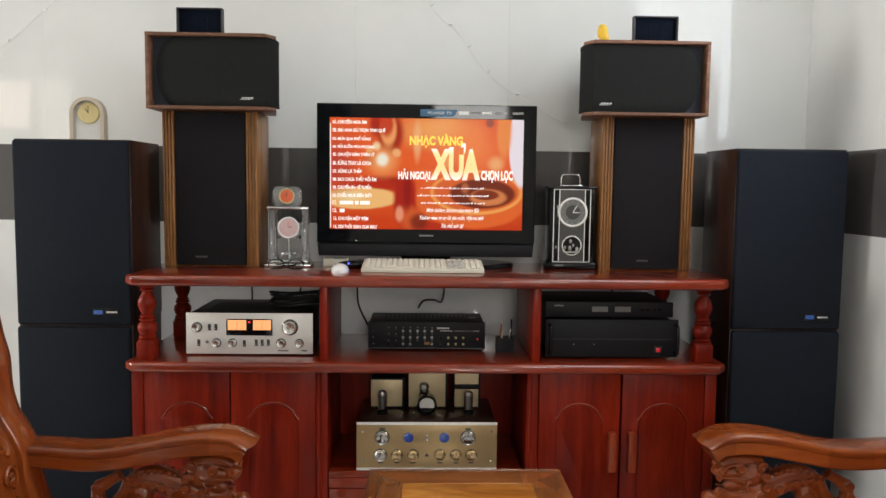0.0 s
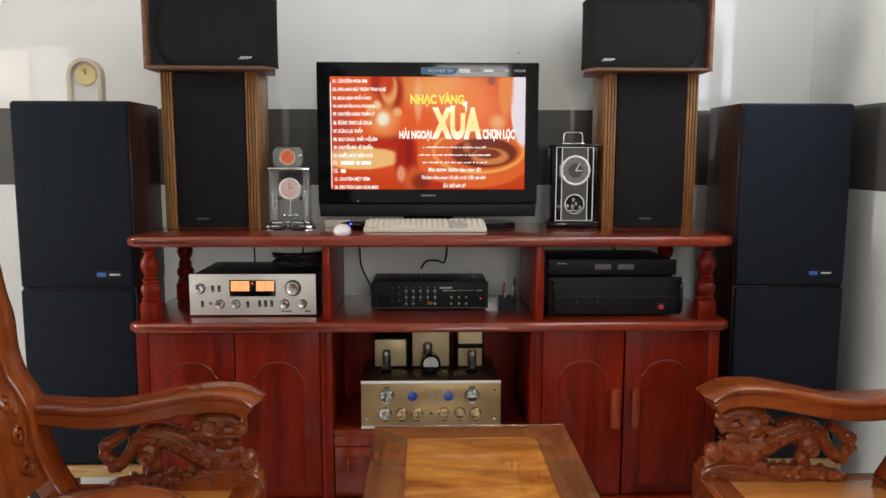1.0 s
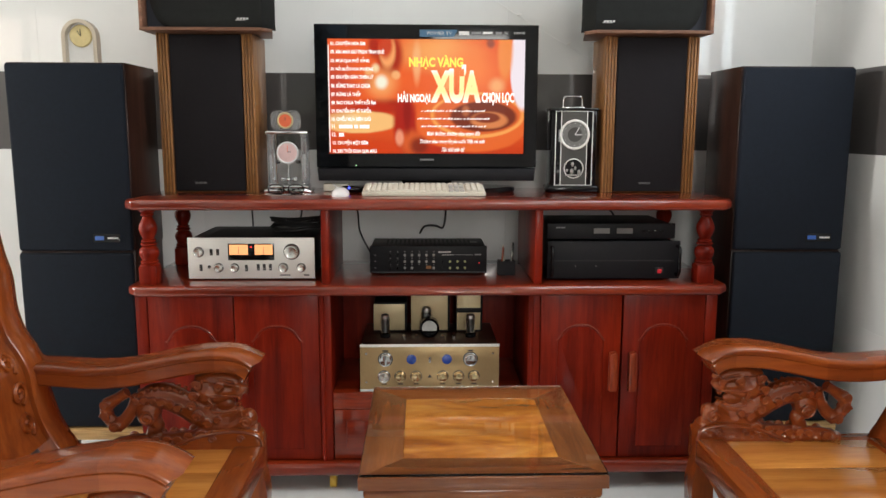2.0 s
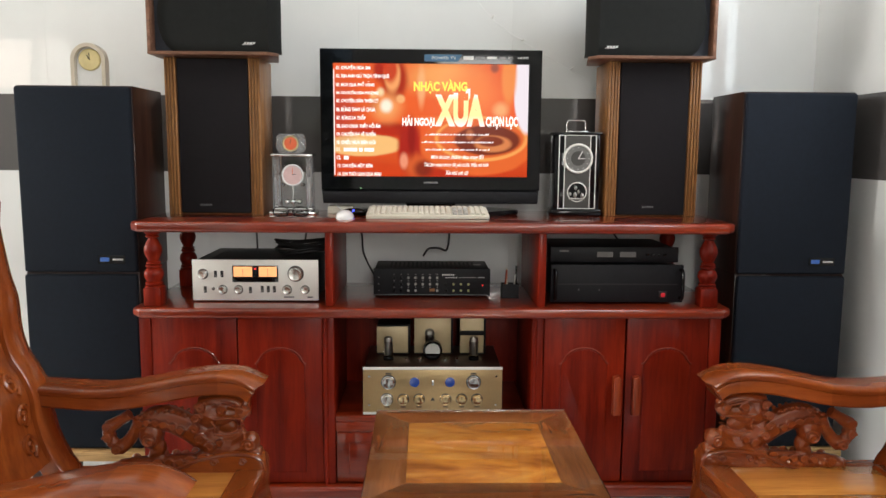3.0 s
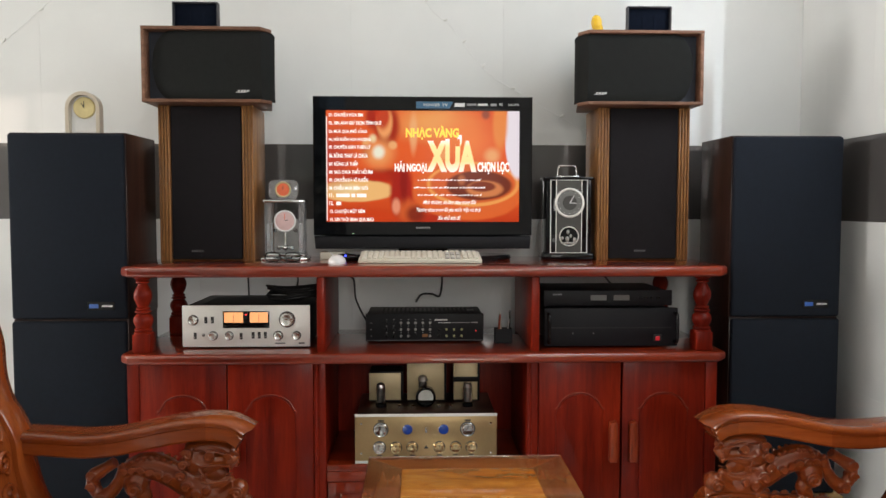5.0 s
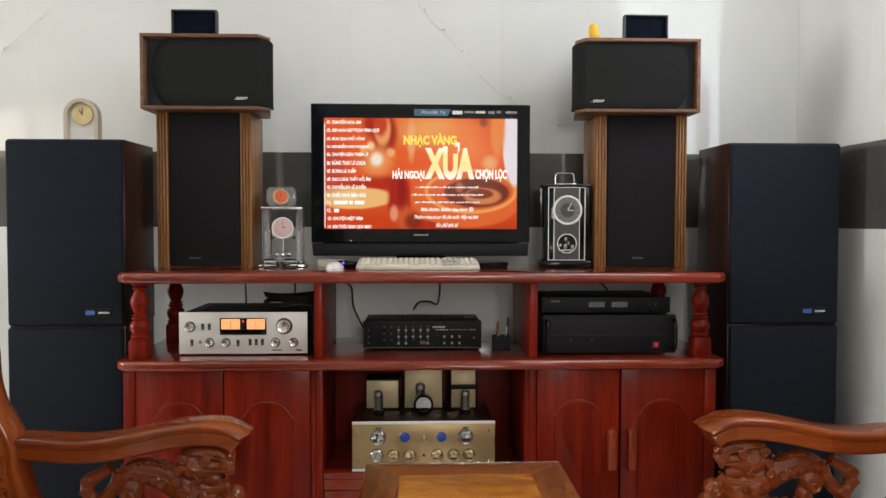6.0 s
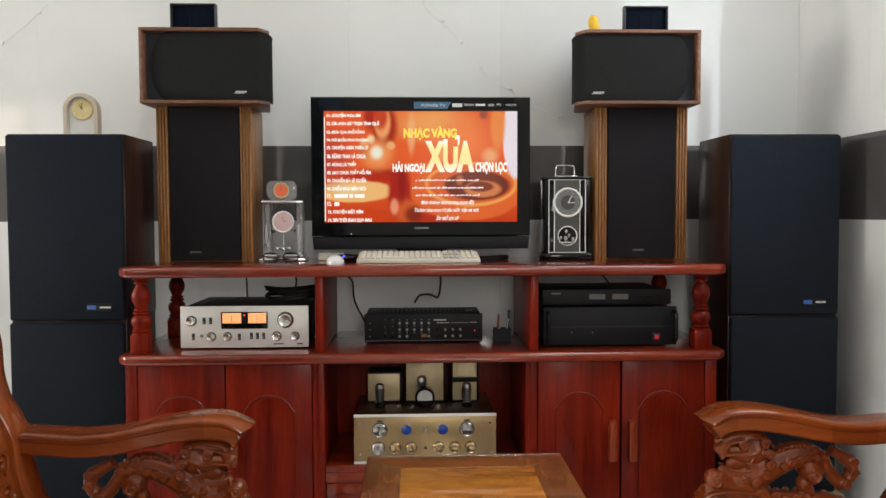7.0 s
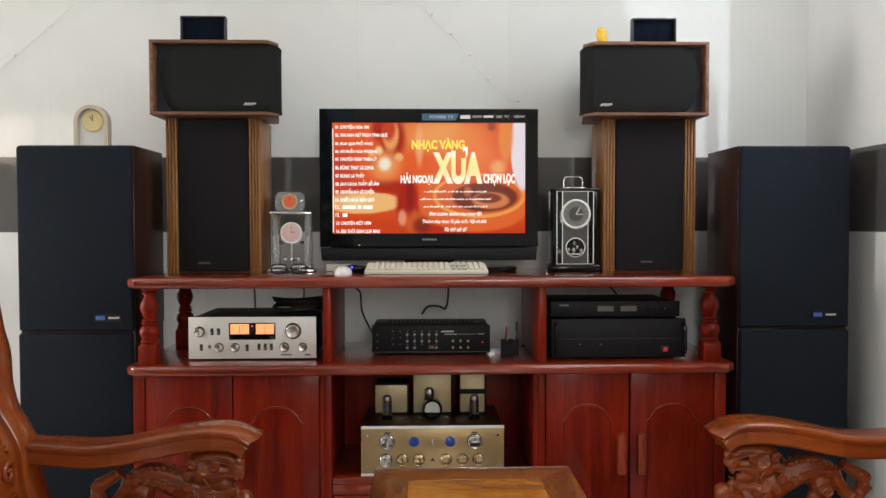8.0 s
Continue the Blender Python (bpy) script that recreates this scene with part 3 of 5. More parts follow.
    # the cloth: an outline with a round end, wrapped round the slanted corner
    rows, n = [], 26
    zc, hh = h / 2, h / 2 - t - 0.001
    bm = bmesh.new()
    for j in range(13):
        v = -1 + 2 * j / 12
        left = -w + 0.03 + 0.075 * (1 - math.sqrt(max(0, 1 - (abs(v) * 0.93) ** 2)))
        row = []
        for i in range(n + 1):
            u = left + (e + 0.001 - left) * i / n
            edge = e - 0.028
            y = 0.01 if u < edge else 0.01 + (u - edge) * 1.5
            y += 0.012 * max(0, 1 - (u - left) / 0.02) + 0.008 * max(0, (abs(v) - 0.88) / 0.12)
            row.append(bm.verts.new((flip * u, y, zc + v * hh)))
        rows.append(row)
    for p, q in zip(rows, rows[1:]):
        for i in range(n):
            bm.faces.new((p[i], p[i + 1], q[i + 1], q[i]))
    ext = bmesh.ops.extrude_face_region(bm, geom=list(bm.faces))
    bmesh.ops.translate(bm, vec=(0, 0.045, 0), verts=[g for g in ext["geom"] if isinstance(g, bmesh.types.BMVert)])
    g = part("grille", bm, foam, s, "brown-black stretched fabric grille")
    lx = 0.098 if flip > 0 else -0.152
    bm = bmesh.new()
    for i in range(4):
        aprism(bm, [(lx + i * 0.01, 0.037), (lx + 0.007 + i * 0.01, 0.037), (lx + 0.009 + i * 0.01, 0.0425), (lx + 0.002 + i * 0.01, 0.0425)], 0.006, 0.009, "xz")
    aprism(bm, [(lx - 0.006, 0.034), (lx + 0.03, 0.034), (lx + 0.031, 0.0355), (lx - 0.005, 0.0355)], 0.006, 0.009, "xz")
    part("name_mark", bm, white_print, g, "slanted pale name mark")
    return s


shelf_speaker(-0.745, 1)
shelf_speaker(0.735, -1)


def top_box(x):
    """A small open-fronted black box with two slots inside."""
    s = thing("tweeter_box", (x, 0.225, TOP + 0.8), "small black open-fronted box on a loudspeaker", "tweeter", group="small black boxes")
    w, d, h, t = 0.077, 0.03, 0.087, 0.0045
    for a, b, c, e in ((-w, w, 0, t), (-w, w, h - t, h), (-w, -w + t, t, h - t), (w - t, w, t, h - t)):
        part("board", box(a, b, 0, d, c, e, b=0.001), box_grey, s)
    part("inner_panel", box(-w + t, w - t, 0.016, 0.022, t, h - t, b=0.001), navy_matt, s, "dark blue inner panel")
    for px in (-0.018, 0.022):
        part("fin", box(px - 0.005, px + 0.005, 0.014, 0.016, t, h - 0.03, b=0.0005), navy_matt, s)


top_box(-0.792)
top_box(0.773)

# ---- television ----
tv = thing("television", (-0.014, 0.3, TOP), "flat black television showing an orange karaoke song list", "television")
SW, SZ0, SZ1 = 0.345, 0.137, 0.532
fr = bmesh.new()
outer = [(-0.391, 0.088), (0.391, 0.088), (0.391, 0.582), (-0.391, 0.582)]
inner = [(-SW, SZ0), (SW, SZ0), (SW, SZ1), (-SW, SZ1)]
rings = [[fr.verts.new((u, y, v)) for u, v in o] for o, y in ((outer, 0.05), (outer, -0.001), ([(u * 0.993, 0.335 + (v - 0.335) * 0.99) for u, v in outer], -0.004), ([(u * 1.004, 0.3345 + (v - 0.3345) * 1.006) for u, v in inner], -0.004), (inner, 0.001), (inner, 0.05))]
for p, q in zip(rings, rings[1:] + rings[:1]):
    for i in range(4):
        fr.faces.new((p[i], p[(i + 1) % 4], q[(i + 1) % 4], q[i]))
part("bezel", fr, bezel_black, tv, "glossy black bezel")
bm = aprism(bmesh.new(), [(-0.385, 0.04), (0.385, 0.04), (0.389, 0.085), (-0.389, 0.085)], -0.008, 0.06, "xz", b=0.006)
part("loudspeaker_bar", bm, black_matt, tv, "matt black lower bar")
part("rear_shell", box(-0.36, 0.36, 0.05, 0.11, 0.06, 0.56, b=0.02), black_matt, tv)
part("neck", box(-0.09, 0.09, 0.02, 0.07, 0.016, 0.06, b=0.006), black_gloss, tv)
part("foot", aprism(bmesh.new(), [(0.02 + 0.3 * math.cos(a), 0.03 + 0.13 * math.sin(a)) for a in (2 * math.pi * i / 40 for i in range(40))], 0.0, 0.018, "xy", b=0.006), black_gloss, tv, "glossy oval foot")


def picture_mat():
    """The orange picture on the television: soft patches of colour."""
    m, n, l, b = node_mat("television_picture")
    tc = n.new("ShaderNodeTexCoord")
    sep = n.new("ShaderNodeSeparateXYZ")
    l.new(tc.outputs["Object"], sep.inputs[0])

    def math_node(op, a, c=0.0):
        k = n.new("ShaderNodeMath")
        k.operation = op
        for i, v in enumerate((a, c)):
            if isinstance(v, (int, float)):
                k.inputs[i].default_value = v
            else:
                l.new(v, k.inputs[i])
        return k.outputs[0]
    U = math_node("DIVIDE", math_node("ADD", sep.outputs[0], SW), 2 * SW)
    V = math_node("DIVIDE", math_node("SUBTRACT", SZ1, sep.outputs[2]), SZ1 - SZ0)
    warp = noise_tex(n, l, tc.outputs["Object"], 9.0, 2)
    base = ramp(n, l, V, [(0.0, (0.85, 0.12, 0.03)), (0.35, (0.9, 0.13, 0.025)), (0.7, (0.85, 0.11, 0.02)), (1.0, (0.6, 0.05, 0.01))])

    def patch(col, u, v, ru, rv, c, hard=0.5, amount=1.0, wob=0.25):
        du = math_node("DIVIDE", math_node("SUBTRACT", U, u), ru)
        dv = math_node("DIVIDE", math_node("SUBTRACT", V, v), rv)
        r = math_node("SQRT", math_node("ADD", math_node("MULTIPLY", du, du), math_node("MULTIPLY", dv, dv)))
        r = math_node("ADD", r, math_node("MULTIPLY", math_node("SUBTRACT", warp, 0.5), wob))
        mr = n.new("ShaderNodeMapRange")
        mr.interpolation_type = "SMOOTHSTEP"
        mr.inputs["From Min"].default_value, mr.inputs["From Max"].default_value = hard, 1.0
        mr.inputs["To Min"].default_value, mr.inputs["To Max"].default_value = amount, 0.0
        l.new(r, mr.inputs["Value"])
        mx = n.new("ShaderNodeMix")
        mx.data_type = "RGBA"
        l.new(mr.outputs[0], mx.inputs["Factor"])
        l.new(col, mx.inputs["A"])
        mx.inputs["B"].default_value = (*c, 1)
        return mx.outputs["Result"]
    c = base
    c = patch(c, 0.55, 0.1, 0.3, 0.25, (1.0, 0.42, 0.12), 0.1, 0.9)
    c = patch(c, 0.72, 0.25, 0.2, 0.3, (1.0, 0.25, 0.05), 0.1, 0.8)
    c = patch(c, 0.31, 0.13, 0.085, 0.24, (0.42, 0.025, 0.01), 0.55, 0.95, 0.15)
    c = patch(c, 0.235, 0.06, 0.045, 0.15, (0.4, 0.02, 0.012), 0.3, 0.9)
    c = patch(c, 0.3, 0.1, 0.052, 0.18, (1.0, 0.4, 0.14), 0.6, 1.0, 0.15)
    c = patch(c, 0.21, 0.36, 0.05, 0.1, (0.5, 0.03, 0.01), 0.2, 0.8)
    c = patch(c, 0.343, 0.31, 0.03, 0.05, (1.0, 0.52, 0.22), 0.4, 0.9)
    c = patch(c, 0.205, 0.28, 0.03, 0.05, (1.0, 0.5, 0.2), 0.3, 0.9)
    c = patch(c, 0.3, 0.58, 0.17, 0.09, (0.3, 0.015, 0.008), 0.2, 0.95)
    c = patch(c, 0.825, 0.03, 0.03, 0.06, (0.3, 0.08, 0.05), 0.3, 0.9)
    c = patch(c, 0.22, 0.6, 0.22, 0.1, (0.55, 0.03, 0.01), 0.3, 0.9)
    c = patch(c, 0.15, 0.72, 0.22, 0.11, (1.0, 0.55, 0.2), 0.8, 1.0)
    c = patch(c, 0.1, 0.7, 0.12, 0.06, (1.0, 0.72, 0.36), 0.4, 0.9)
    c = patch(c, 0.1, 0.95, 0.35, 0.1, (0.7, 0.06, 0.01), 0.5, 1.0)
    c = patch(c, 0.39, 0.75, 0.075, 0.3, (0.45, 0.02, 0.01), 0.6, 1.0)
    c = patch(c, 0.42, 0.9, 0.09, 0.16, (0.75, 0.13, 0.03), 0.3, 0.9)
    c = patch(c, 0.36, 0.86, 0.03, 0.1, (0.95, 0.35, 0.2), 0.4, 0.9)
    c = patch(c, 0.6, 0.97, 0.2, 0.07, (0.5, 0.03, 0.01), 0.3, 0.9)
    c = patch(c, 0.27, 0.38, 0.12, 0.2, (1.0, 0.42, 0.14), 0.1, 0.95)
    c = patch(c, 0.27, 0.37, 0.045, 0.085, (1.0, 0.95, 0.75), 0.3, 1.0)
    c = patch(c, 0.24, 0.25, 0.03, 0.06, (1.0, 0.8, 0.45), 0.2, 0.9)
    c = patch(c, 0.5, 0.5, 0.16, 0.06, (0.95, 0.25, 0.06), 0.2, 0.7)
    c = patch(c, 0.74, 0.72, 0.31, 0.28, (0.85, 0.15, 0.03), 0.9, 1.0, 0.08)
    c = patch(c, 0.76, 0.66, 0.25, 0.21, (1.0, 0.4, 0.1), 0.92, 1.0, 0.05)
    c = patch(c, 0.76, 0.655, 0.235, 0.185, (0.8, 0.14, 0.03), 0.9, 1.0, 0.05)
    c = patch(c, 0.79, 0.67, 0.185, 0.145, (0.2, 0.03, 0.012), 0.85, 1.0, 0.08)
    c = patch(c, 0.82, 0.7, 0.11, 0.09, (0.75, 0.24, 0.08), 0.7, 1.0, 0.3)
    c = patch(c, 0.81, 0.68, 0.08, 0.055, (0.25, 0.04, 0.015), 0.7, 1.0, 0.3)
    c = patch(c, 0.7, 0.62, 0.03, 0.07, (0.6, 0.17, 0.06), 0.3, 0.9)
    c = patch(c, 0.995, 0.22, 0.075, 0.42, (0.95, 0.85, 0.9), 0.85, 1.0, 0.08)
    c = patch(c, 0.6, 0.38, 0.05, 0.12, (1.0, 0.45, 0.15), 0.2, 0.7)
    c = patch(c, 0.9, 0.12, 0.05, 0.3, (0.95, 0.3, 0.07), 0.5, 0.9)
    c = patch(c, 0.45, 0.2, 0.03, 0.25, (1.0, 0.5, 0.22), 0.3, 0.8)
    c = patch(c, 0.29, 0.05, 0.05, 0.16, (0.6, 0.03, 0.01), 0.5, 0.9)
    c = patch(c, 0.86, 0.4, 0.06, 0.1, (1.0, 0.5, 0.2), 0.2, 0.8)
    c = patch(c, 0.03, 0.42, 0.16, 0.4, (0.5, 0.045, 0.035), 0.1, 0.75)
    c = patch(c, 0.4, 0.66, 0.03, 0.24, (0.3, 0.012, 0.008), 0.3, 0.9)
    c = patch(c, 0.46, 0.93, 0.07, 0.11, (0.22, 0.02, 0.01), 0.3, 0.9)
    l.new(c, b.inputs["Emission Color"])
    b.inputs["Emission Strength"].default_value = 0.8
    b.inputs["Base Color"].default_value = (0.005, 0.005, 0.005, 1)
    b.inputs["Roughness"].default_value = 0.15
    b.inputs["Specular IOR Level"].default_value = 0.04
    return m


screen = part("screen", box(-SW, SW, 0.002, 0.02, SZ0, SZ1, b=0), picture_mat(), tv, "lit screen with an orange picture and song titles")
txt_white = glow("white_caption_light", (1.0, 0.93, 0.88), 0.86)
txt_yellow = glow("yellow_caption_light", (0.95, 0.62, 0.07), 1.0)


def shaded_caption():
    """Cream lettering that fades from white to yellow and back."""
    m, n, l, b = node_mat("cream_caption_light")
    tc = n.new("ShaderNodeTexCoord")
    sep = n.new("ShaderNodeSeparateXYZ")
    l.new(tc.outputs["Object"], sep.inputs[0])
    mr = n.new("ShaderNodeMapRange")
    mr.inputs["From Min"].default_value, mr.inputs["From Max"].default_value = 0.315, 0.445
    l.new(sep.outputs[2], mr.inputs["Value"])
    col = ramp(n, l, mr.outputs[0], [(0.0, (1.0, 0.8, 0.72)), (0.3, (1.0, 0.62, 0.2)), (0.7, (1.0, 0.68, 0.25)), (0.9, (1.0, 0.88, 0.85))])
    l.new(col, b.inputs["Emission Color"])
    b.inputs["Emission Strength"].default_value = 1.0
    b.inputs["Base Color"].default_value = (0.2, 0.18, 0.15, 1)
    return m


txt_cream = shaded_caption()


def cap(text, u, v, uw, vh, material, shear=0.0, bold=0.02):
    lettering(text, -SW + u * 2 * SW, SZ1 - (v + vh) * (SZ1 - SZ0), uw * 2 * SW, vh * (SZ1 - SZ0), 0.0005, material, screen, shear, bold)


TITLES = [("01. CHUYỆN HOA SIM", 0.175), ("02. XIN ANH GIỮ TRỌN TÌNH QUÊ", 0.27), ("03. MƯA QUA PHỐ VẮNG", 0.195), ("04. NỖI BUỒN HOA PHƯỢNG", 0.215), ("05. CHUYỆN GIÀN THIÊN LÝ", 0.215), ("06. RỪNG THAY LÁ CHƯA", 0.2), ("07. RỪNG LÁ THẤP", 0.15), ("08. SAO CHƯA THẤY HỒI ÂM", 0.225), ("09. CHUYẾN ĐÒ VĨ TUYẾN", 0.2), ("10. CHIỀU MƯA BIÊN GIỚI", 0.2)]
for i, (tx, uw) in enumerate(TITLES):
    cap(tx, 0.014, 0.014 + i * 0.0722, uw, 0.049, txt_white, 0, 0.035)
cap("13. CHUYỆN MỘT ĐÊM", 0.018, 0.014 + 12 * 0.0722, 0.18, 0.05, txt_white, 0, 0.035)
cap("14. XIN THỜI GIAN QUA MAU", 0.018, 0.014 + 13 * 0.0722, 0.225, 0.05, txt_white, 0, 0.035)
for i, bars in ((10, (0.07, 0.02, 0.05)), (11, (0.025,))):
    u = 0.05
    cap("%d." % (i + 1), 0.014, 0.02 + i * 0.0722, 0.022, 0.036, txt_white, 0, 0.03)
    for wb in bars:
        x0 = -SW + u * 2 * SW
        z1 = SZ1 - (0.024 + i * 0.0722) * (SZ1 - SZ0)
        part("title_bar", plate(bmesh.new(), x0, x0 + wb * 2 * SW, z1 - 0.013, z1, 0.0015, 0.001), txt_white, screen)
        u += wb + 0.008
cap("NHẠC VÀNG", 0.41, 0.135, 0.275, 0.125, txt_yellow, 0, 0.045)
cap("XƯA", 0.519, 0.215, 0.258, 0.338, txt_cream, 0, 0.06)
cap("HẢI NGOẠI", 0.352, 0.45, 0.166, 0.115, txt_white, 0, 0.045)
cap("CHỌN LỌC", 0.782, 0.455, 0.166, 0.115, txt_white, 0, 0.045)
cap("Thương nhau trong lời yêu nước Việt mà thôi", 0.465, 0.87, 0.335, 0.05, txt_white, 0.3)
cap("Xin nhớ anh ơi!", 0.575, 0.94, 0.12, 0.045, txt_white, 0.3)
cap("Mình thương, thương nhau trong đời", 0.5, 0.8, 0.275, 0.052, txt_white, 0.3)
part("edge_line", plate(bmesh.new(), -SW + 0.0005, -SW + 0.0035, SZ0 + 0.004, SZ1 - 0.02, 0.0015, 0.001), txt_white, screen, "thin white line down the screen's edge")
rnd = random.Random(4)
for i, (u0, u1) in enumerate(((0.47, 0.8), (0.45, 0.83), (0.47, 0.81))):
    u = u0
    while u < u1 - 0.01:
        wb = rnd.uniform(0.005, 0.013)
        dz = rnd.uniform(0.004, 0.0075)
        x0, z1 = -SW + u * 2 * SW, SZ1 - (0.605 + i * 0.068) * (SZ1 - SZ0)
        part("verse_bar", prism([(x0, z1 - 0.0095), (x0 + wb * 2 * SW, z1 - 0.0095), (x0 + wb * 2 * SW + 0.003, z1 - 0.0095 + dz), (x0 + 0.002, z1 - 0.011 + dz)], 0.0005, 0.0015, "xz"), txt_white, screen)
        u += wb + rnd.choice((0.004, 0.004, 0.005, 0.01))
part("sticker", prism([(-0.025, 0.54), (0.094, 0.54), (0.108, 0.564), (-0.025, 0.564)], -0.0055, -0.0035, "xz"), sticker_blue, tv, "blue sticker with white lettering")
lettering("POWER TV", 0.002, 0.547, 0.085, 0.01, -0.0065, white_print, tv)
for x0, x1, z0, z1, mt in ((0.112, 0.148, 0.546, 0.559, white_print), (0.155, 0.19, 0.55, 0.558, grey_print), (0.195, 0.23, 0.55, 0.558, white_print), (0.24, 0.262, 0.549, 0.558, grey_print)):
    part("logo_mark", plate(bmesh.new(), x0, x1, z0, z1, -0.0035, 0.001), mt, tv)
lettering("PC", 0.272, 0.55, 0.014, 0.009, -0.0045, white_print, tv)
lettering("HDMI", 0.305, 0.55, 0.036, 0.008, -0.0045, white_print, tv)
bm = bmesh.new()
for i in range(7):
    plate(bm, -0.025 + i * 0.0075, -0.0195 + i * 0.0075, 0.112, 0.1185, -0.0035, 0.001)
part("name_mark", bm, grey_print, tv, "pale name mark on the bezel")
part("standby_light", plate(bmesh.new(), -0.253, -0.248, 0.093, 0.096, -0.004, 0.001), glow("standby_led", (0.5, 1.0, 0.5), 1.0), tv)


# ---- sofa chairs ----
def spiral(bm, cx, cz, y, R, turns, r, flip=1, a0=0.0):
    n = int(turns * 14)
    atube(bm, [(cx + flip * R * (1 - 0.85 * i / n) * math.cos(a0 + 2 * math.pi * turns * i / n), y, cz + R * (1 - 0.85 * i / n) * math.sin(a0 + 2 * math.pi * turns * i / n)) for i in range(n + 1)], r, 6)


def carved_lion():
    """The pierced carving under an arm: a crouching lion with an open jaw on a rocky ledge, its parts grown together."""
    bm = bmesh.new()

    def limb(pts, radii, ry):
        b2 = bmesh.new()
        line = spline([(x, 0, z) for x, z in pts], 5)
        n = len(line) - 1
        k = len(radii) - 1
        rr = [radii[min(int(i / n * k), k - 1)] + (radii[min(int(i / n * k), k - 1) + 1] - radii[min(int(i / n * k), k - 1)]) * (i / n * k - min(int(i / n * k), k - 1)) for i in range(n + 1)]
        atube(b2, line, rr, 10)
        big = max(rr)
        for v in b2.verts:
            v.co.y *= ry / big
        me = bpy.data.meshes.new("tmp")
        b2.to_mesh(me)
        b2.free()
        bm.from_mesh(me)
        bpy.data.meshes.remove(me)

    def blob(x, z, rx, rz, ry):
        aball(bm, (x, 0, z), 1.0, (rx, ry, rz), 2)
    # body: haunch, arched back, chest
    limb([(-0.002, 0.515), (0.035, 0.527), (0.075, 0.53), (0.12, 0.512), (0.16, 0.492), (0.19, 0.475)], [0.024, 0.033, 0.034, 0.036, 0.042, 0.03], 0.026)
    blob(0.028, 0.487, 0.034, 0.038, 0.03)
    limb([(-0.004, 0.536), (0.035, 0.558), (0.075, 0.561), (0.115, 0.546), (0.148, 0.525)], [0.006, 0.008, 0.008, 0.006], 0.017)
    # hind leg and foot
    limb([(0.03, 0.475), (0.05, 0.45), (0.03, 0.432), (0.055, 0.42)], [0.024, 0.018, 0.014, 0.016], 0.022)
    # head: skull, brow, snout, jaws with the mouth left open between them
    blob(0.185, 0.548, 0.04, 0.042, 0.032)
    limb([(0.16, 0.58), (0.2, 0.59), (0.245, 0.588), (0.272, 0.574)], [0.014, 0.016, 0.015, 0.012], 0.03)
    limb([(0.195, 0.552), (0.235, 0.55), (0.272, 0.55), (0.284, 0.562)], [0.024, 0.02, 0.016, 0.01], 0.028)
    limb([(0.19, 0.51), (0.2, 0.49), (0.232, 0.483), (0.262, 0.492), (0.274, 0.503)], [0.028, 0.02, 0.014, 0.012, 0.008], 0.024)
    limb([(0.268, 0.535), (0.272, 0.523)], [0.006, 0.004], 0.02)
    blob(0.2, 0.545, 0.055, 0.04, 0.024)
    blob(0.23, 0.513, 0.03, 0.02, 0.015)
    blob(0.265, 0.55, 0.02, 0.022, 0.024)
    blob(0.178, 0.482, 0.04, 0.045, 0.026)
    blob(0.225, 0.452, 0.055, 0.026, 0.025)
    # beard and chest falling to the ledge
    limb([(0.19, 0.47), (0.18, 0.44), (0.16, 0.42)], [0.03, 0.024, 0.024], 0.026)
    # outstretched front paw with a round knuckle
    limb([(0.17, 0.428), (0.215, 0.437), (0.255, 0.455), (0.287, 0.475)], [0.022, 0.024, 0.024, 0.026], 0.028)
    blob(0.29, 0.468, 0.026, 0.03, 0.028)
    # tail: a pierced loop with three curled tips
    limb([(0.0, 0.53), (-0.015, 0.498), (-0.036, 0.468), (-0.06, 0.452)], [0.019, 0.016, 0.018, 0.022], 0.02)
    limb([(-0.026, 0.545), (-0.05, 0.53), (-0.082, 0.51)], [0.015, 0.015, 0.02], 0.02)
    limb([(-0.082, 0.512), (-0.084, 0.482), (-0.062, 0.452)], [0.018, 0.016, 0.018], 0.018)
    # rocky ledge rising to the front
    rr = random.Random(7)
    limb([(-0.075, 0.392), (-0.02, 0.4), (0.06, 0.404), (0.14, 0.41), (0.22, 0.415), (0.29, 0.425), (0.322, 0.43)], [0.018, 0.026, 0.027, 0.027, 0.03, 0.034, 0.026], 0.03)
    for i in range(16):
        x = -0.05 + i * 0.023
        blob(x, 0.404 + 0.02 * max(0, x) + rr.uniform(-0.004, 0.004), 0.022, rr.uniform(0.016, 0.02), rr.uniform(0.027, 0.031))
    curls = [(-0.083, 0.512, 0.014, 1, 0.016), (-0.084, 0.481, 0.013, -1, 0.016), (-0.06, 0.452, 0.016, 1, 0.018), (0.03, 0.479, 0.021, 1, 0.03),
             (0.004, 0.524, 0.011, -1, 0.022), (0.025, 0.528, 0.011, 1, 0.025), (0.047, 0.527, 0.011, -1, 0.026), (0.069, 0.523, 0.011, 1, 0.026), (0.091, 0.516, 0.011, -1, 0.026), (0.112, 0.506, 0.011, 1, 0.026),
             (0.166, 0.571, 0.015, -1, 0.031), (0.155, 0.542, 0.014, 1, 0.031), (0.15, 0.513, 0.014, -1, 0.03), (0.162, 0.484, 0.014, 1, 0.028), (0.188, 0.463, 0.013, -1, 0.027), (0.213, 0.472, 0.01, 1, 0.023),
             (0.17, 0.43, 0.018, 1, 0.029), (0.222, 0.565, 0.014, 1, 0.031), (0.27, 0.563, 0.01, -1, 0.028), (0.29, 0.468, 0.018, -1, 0.029),
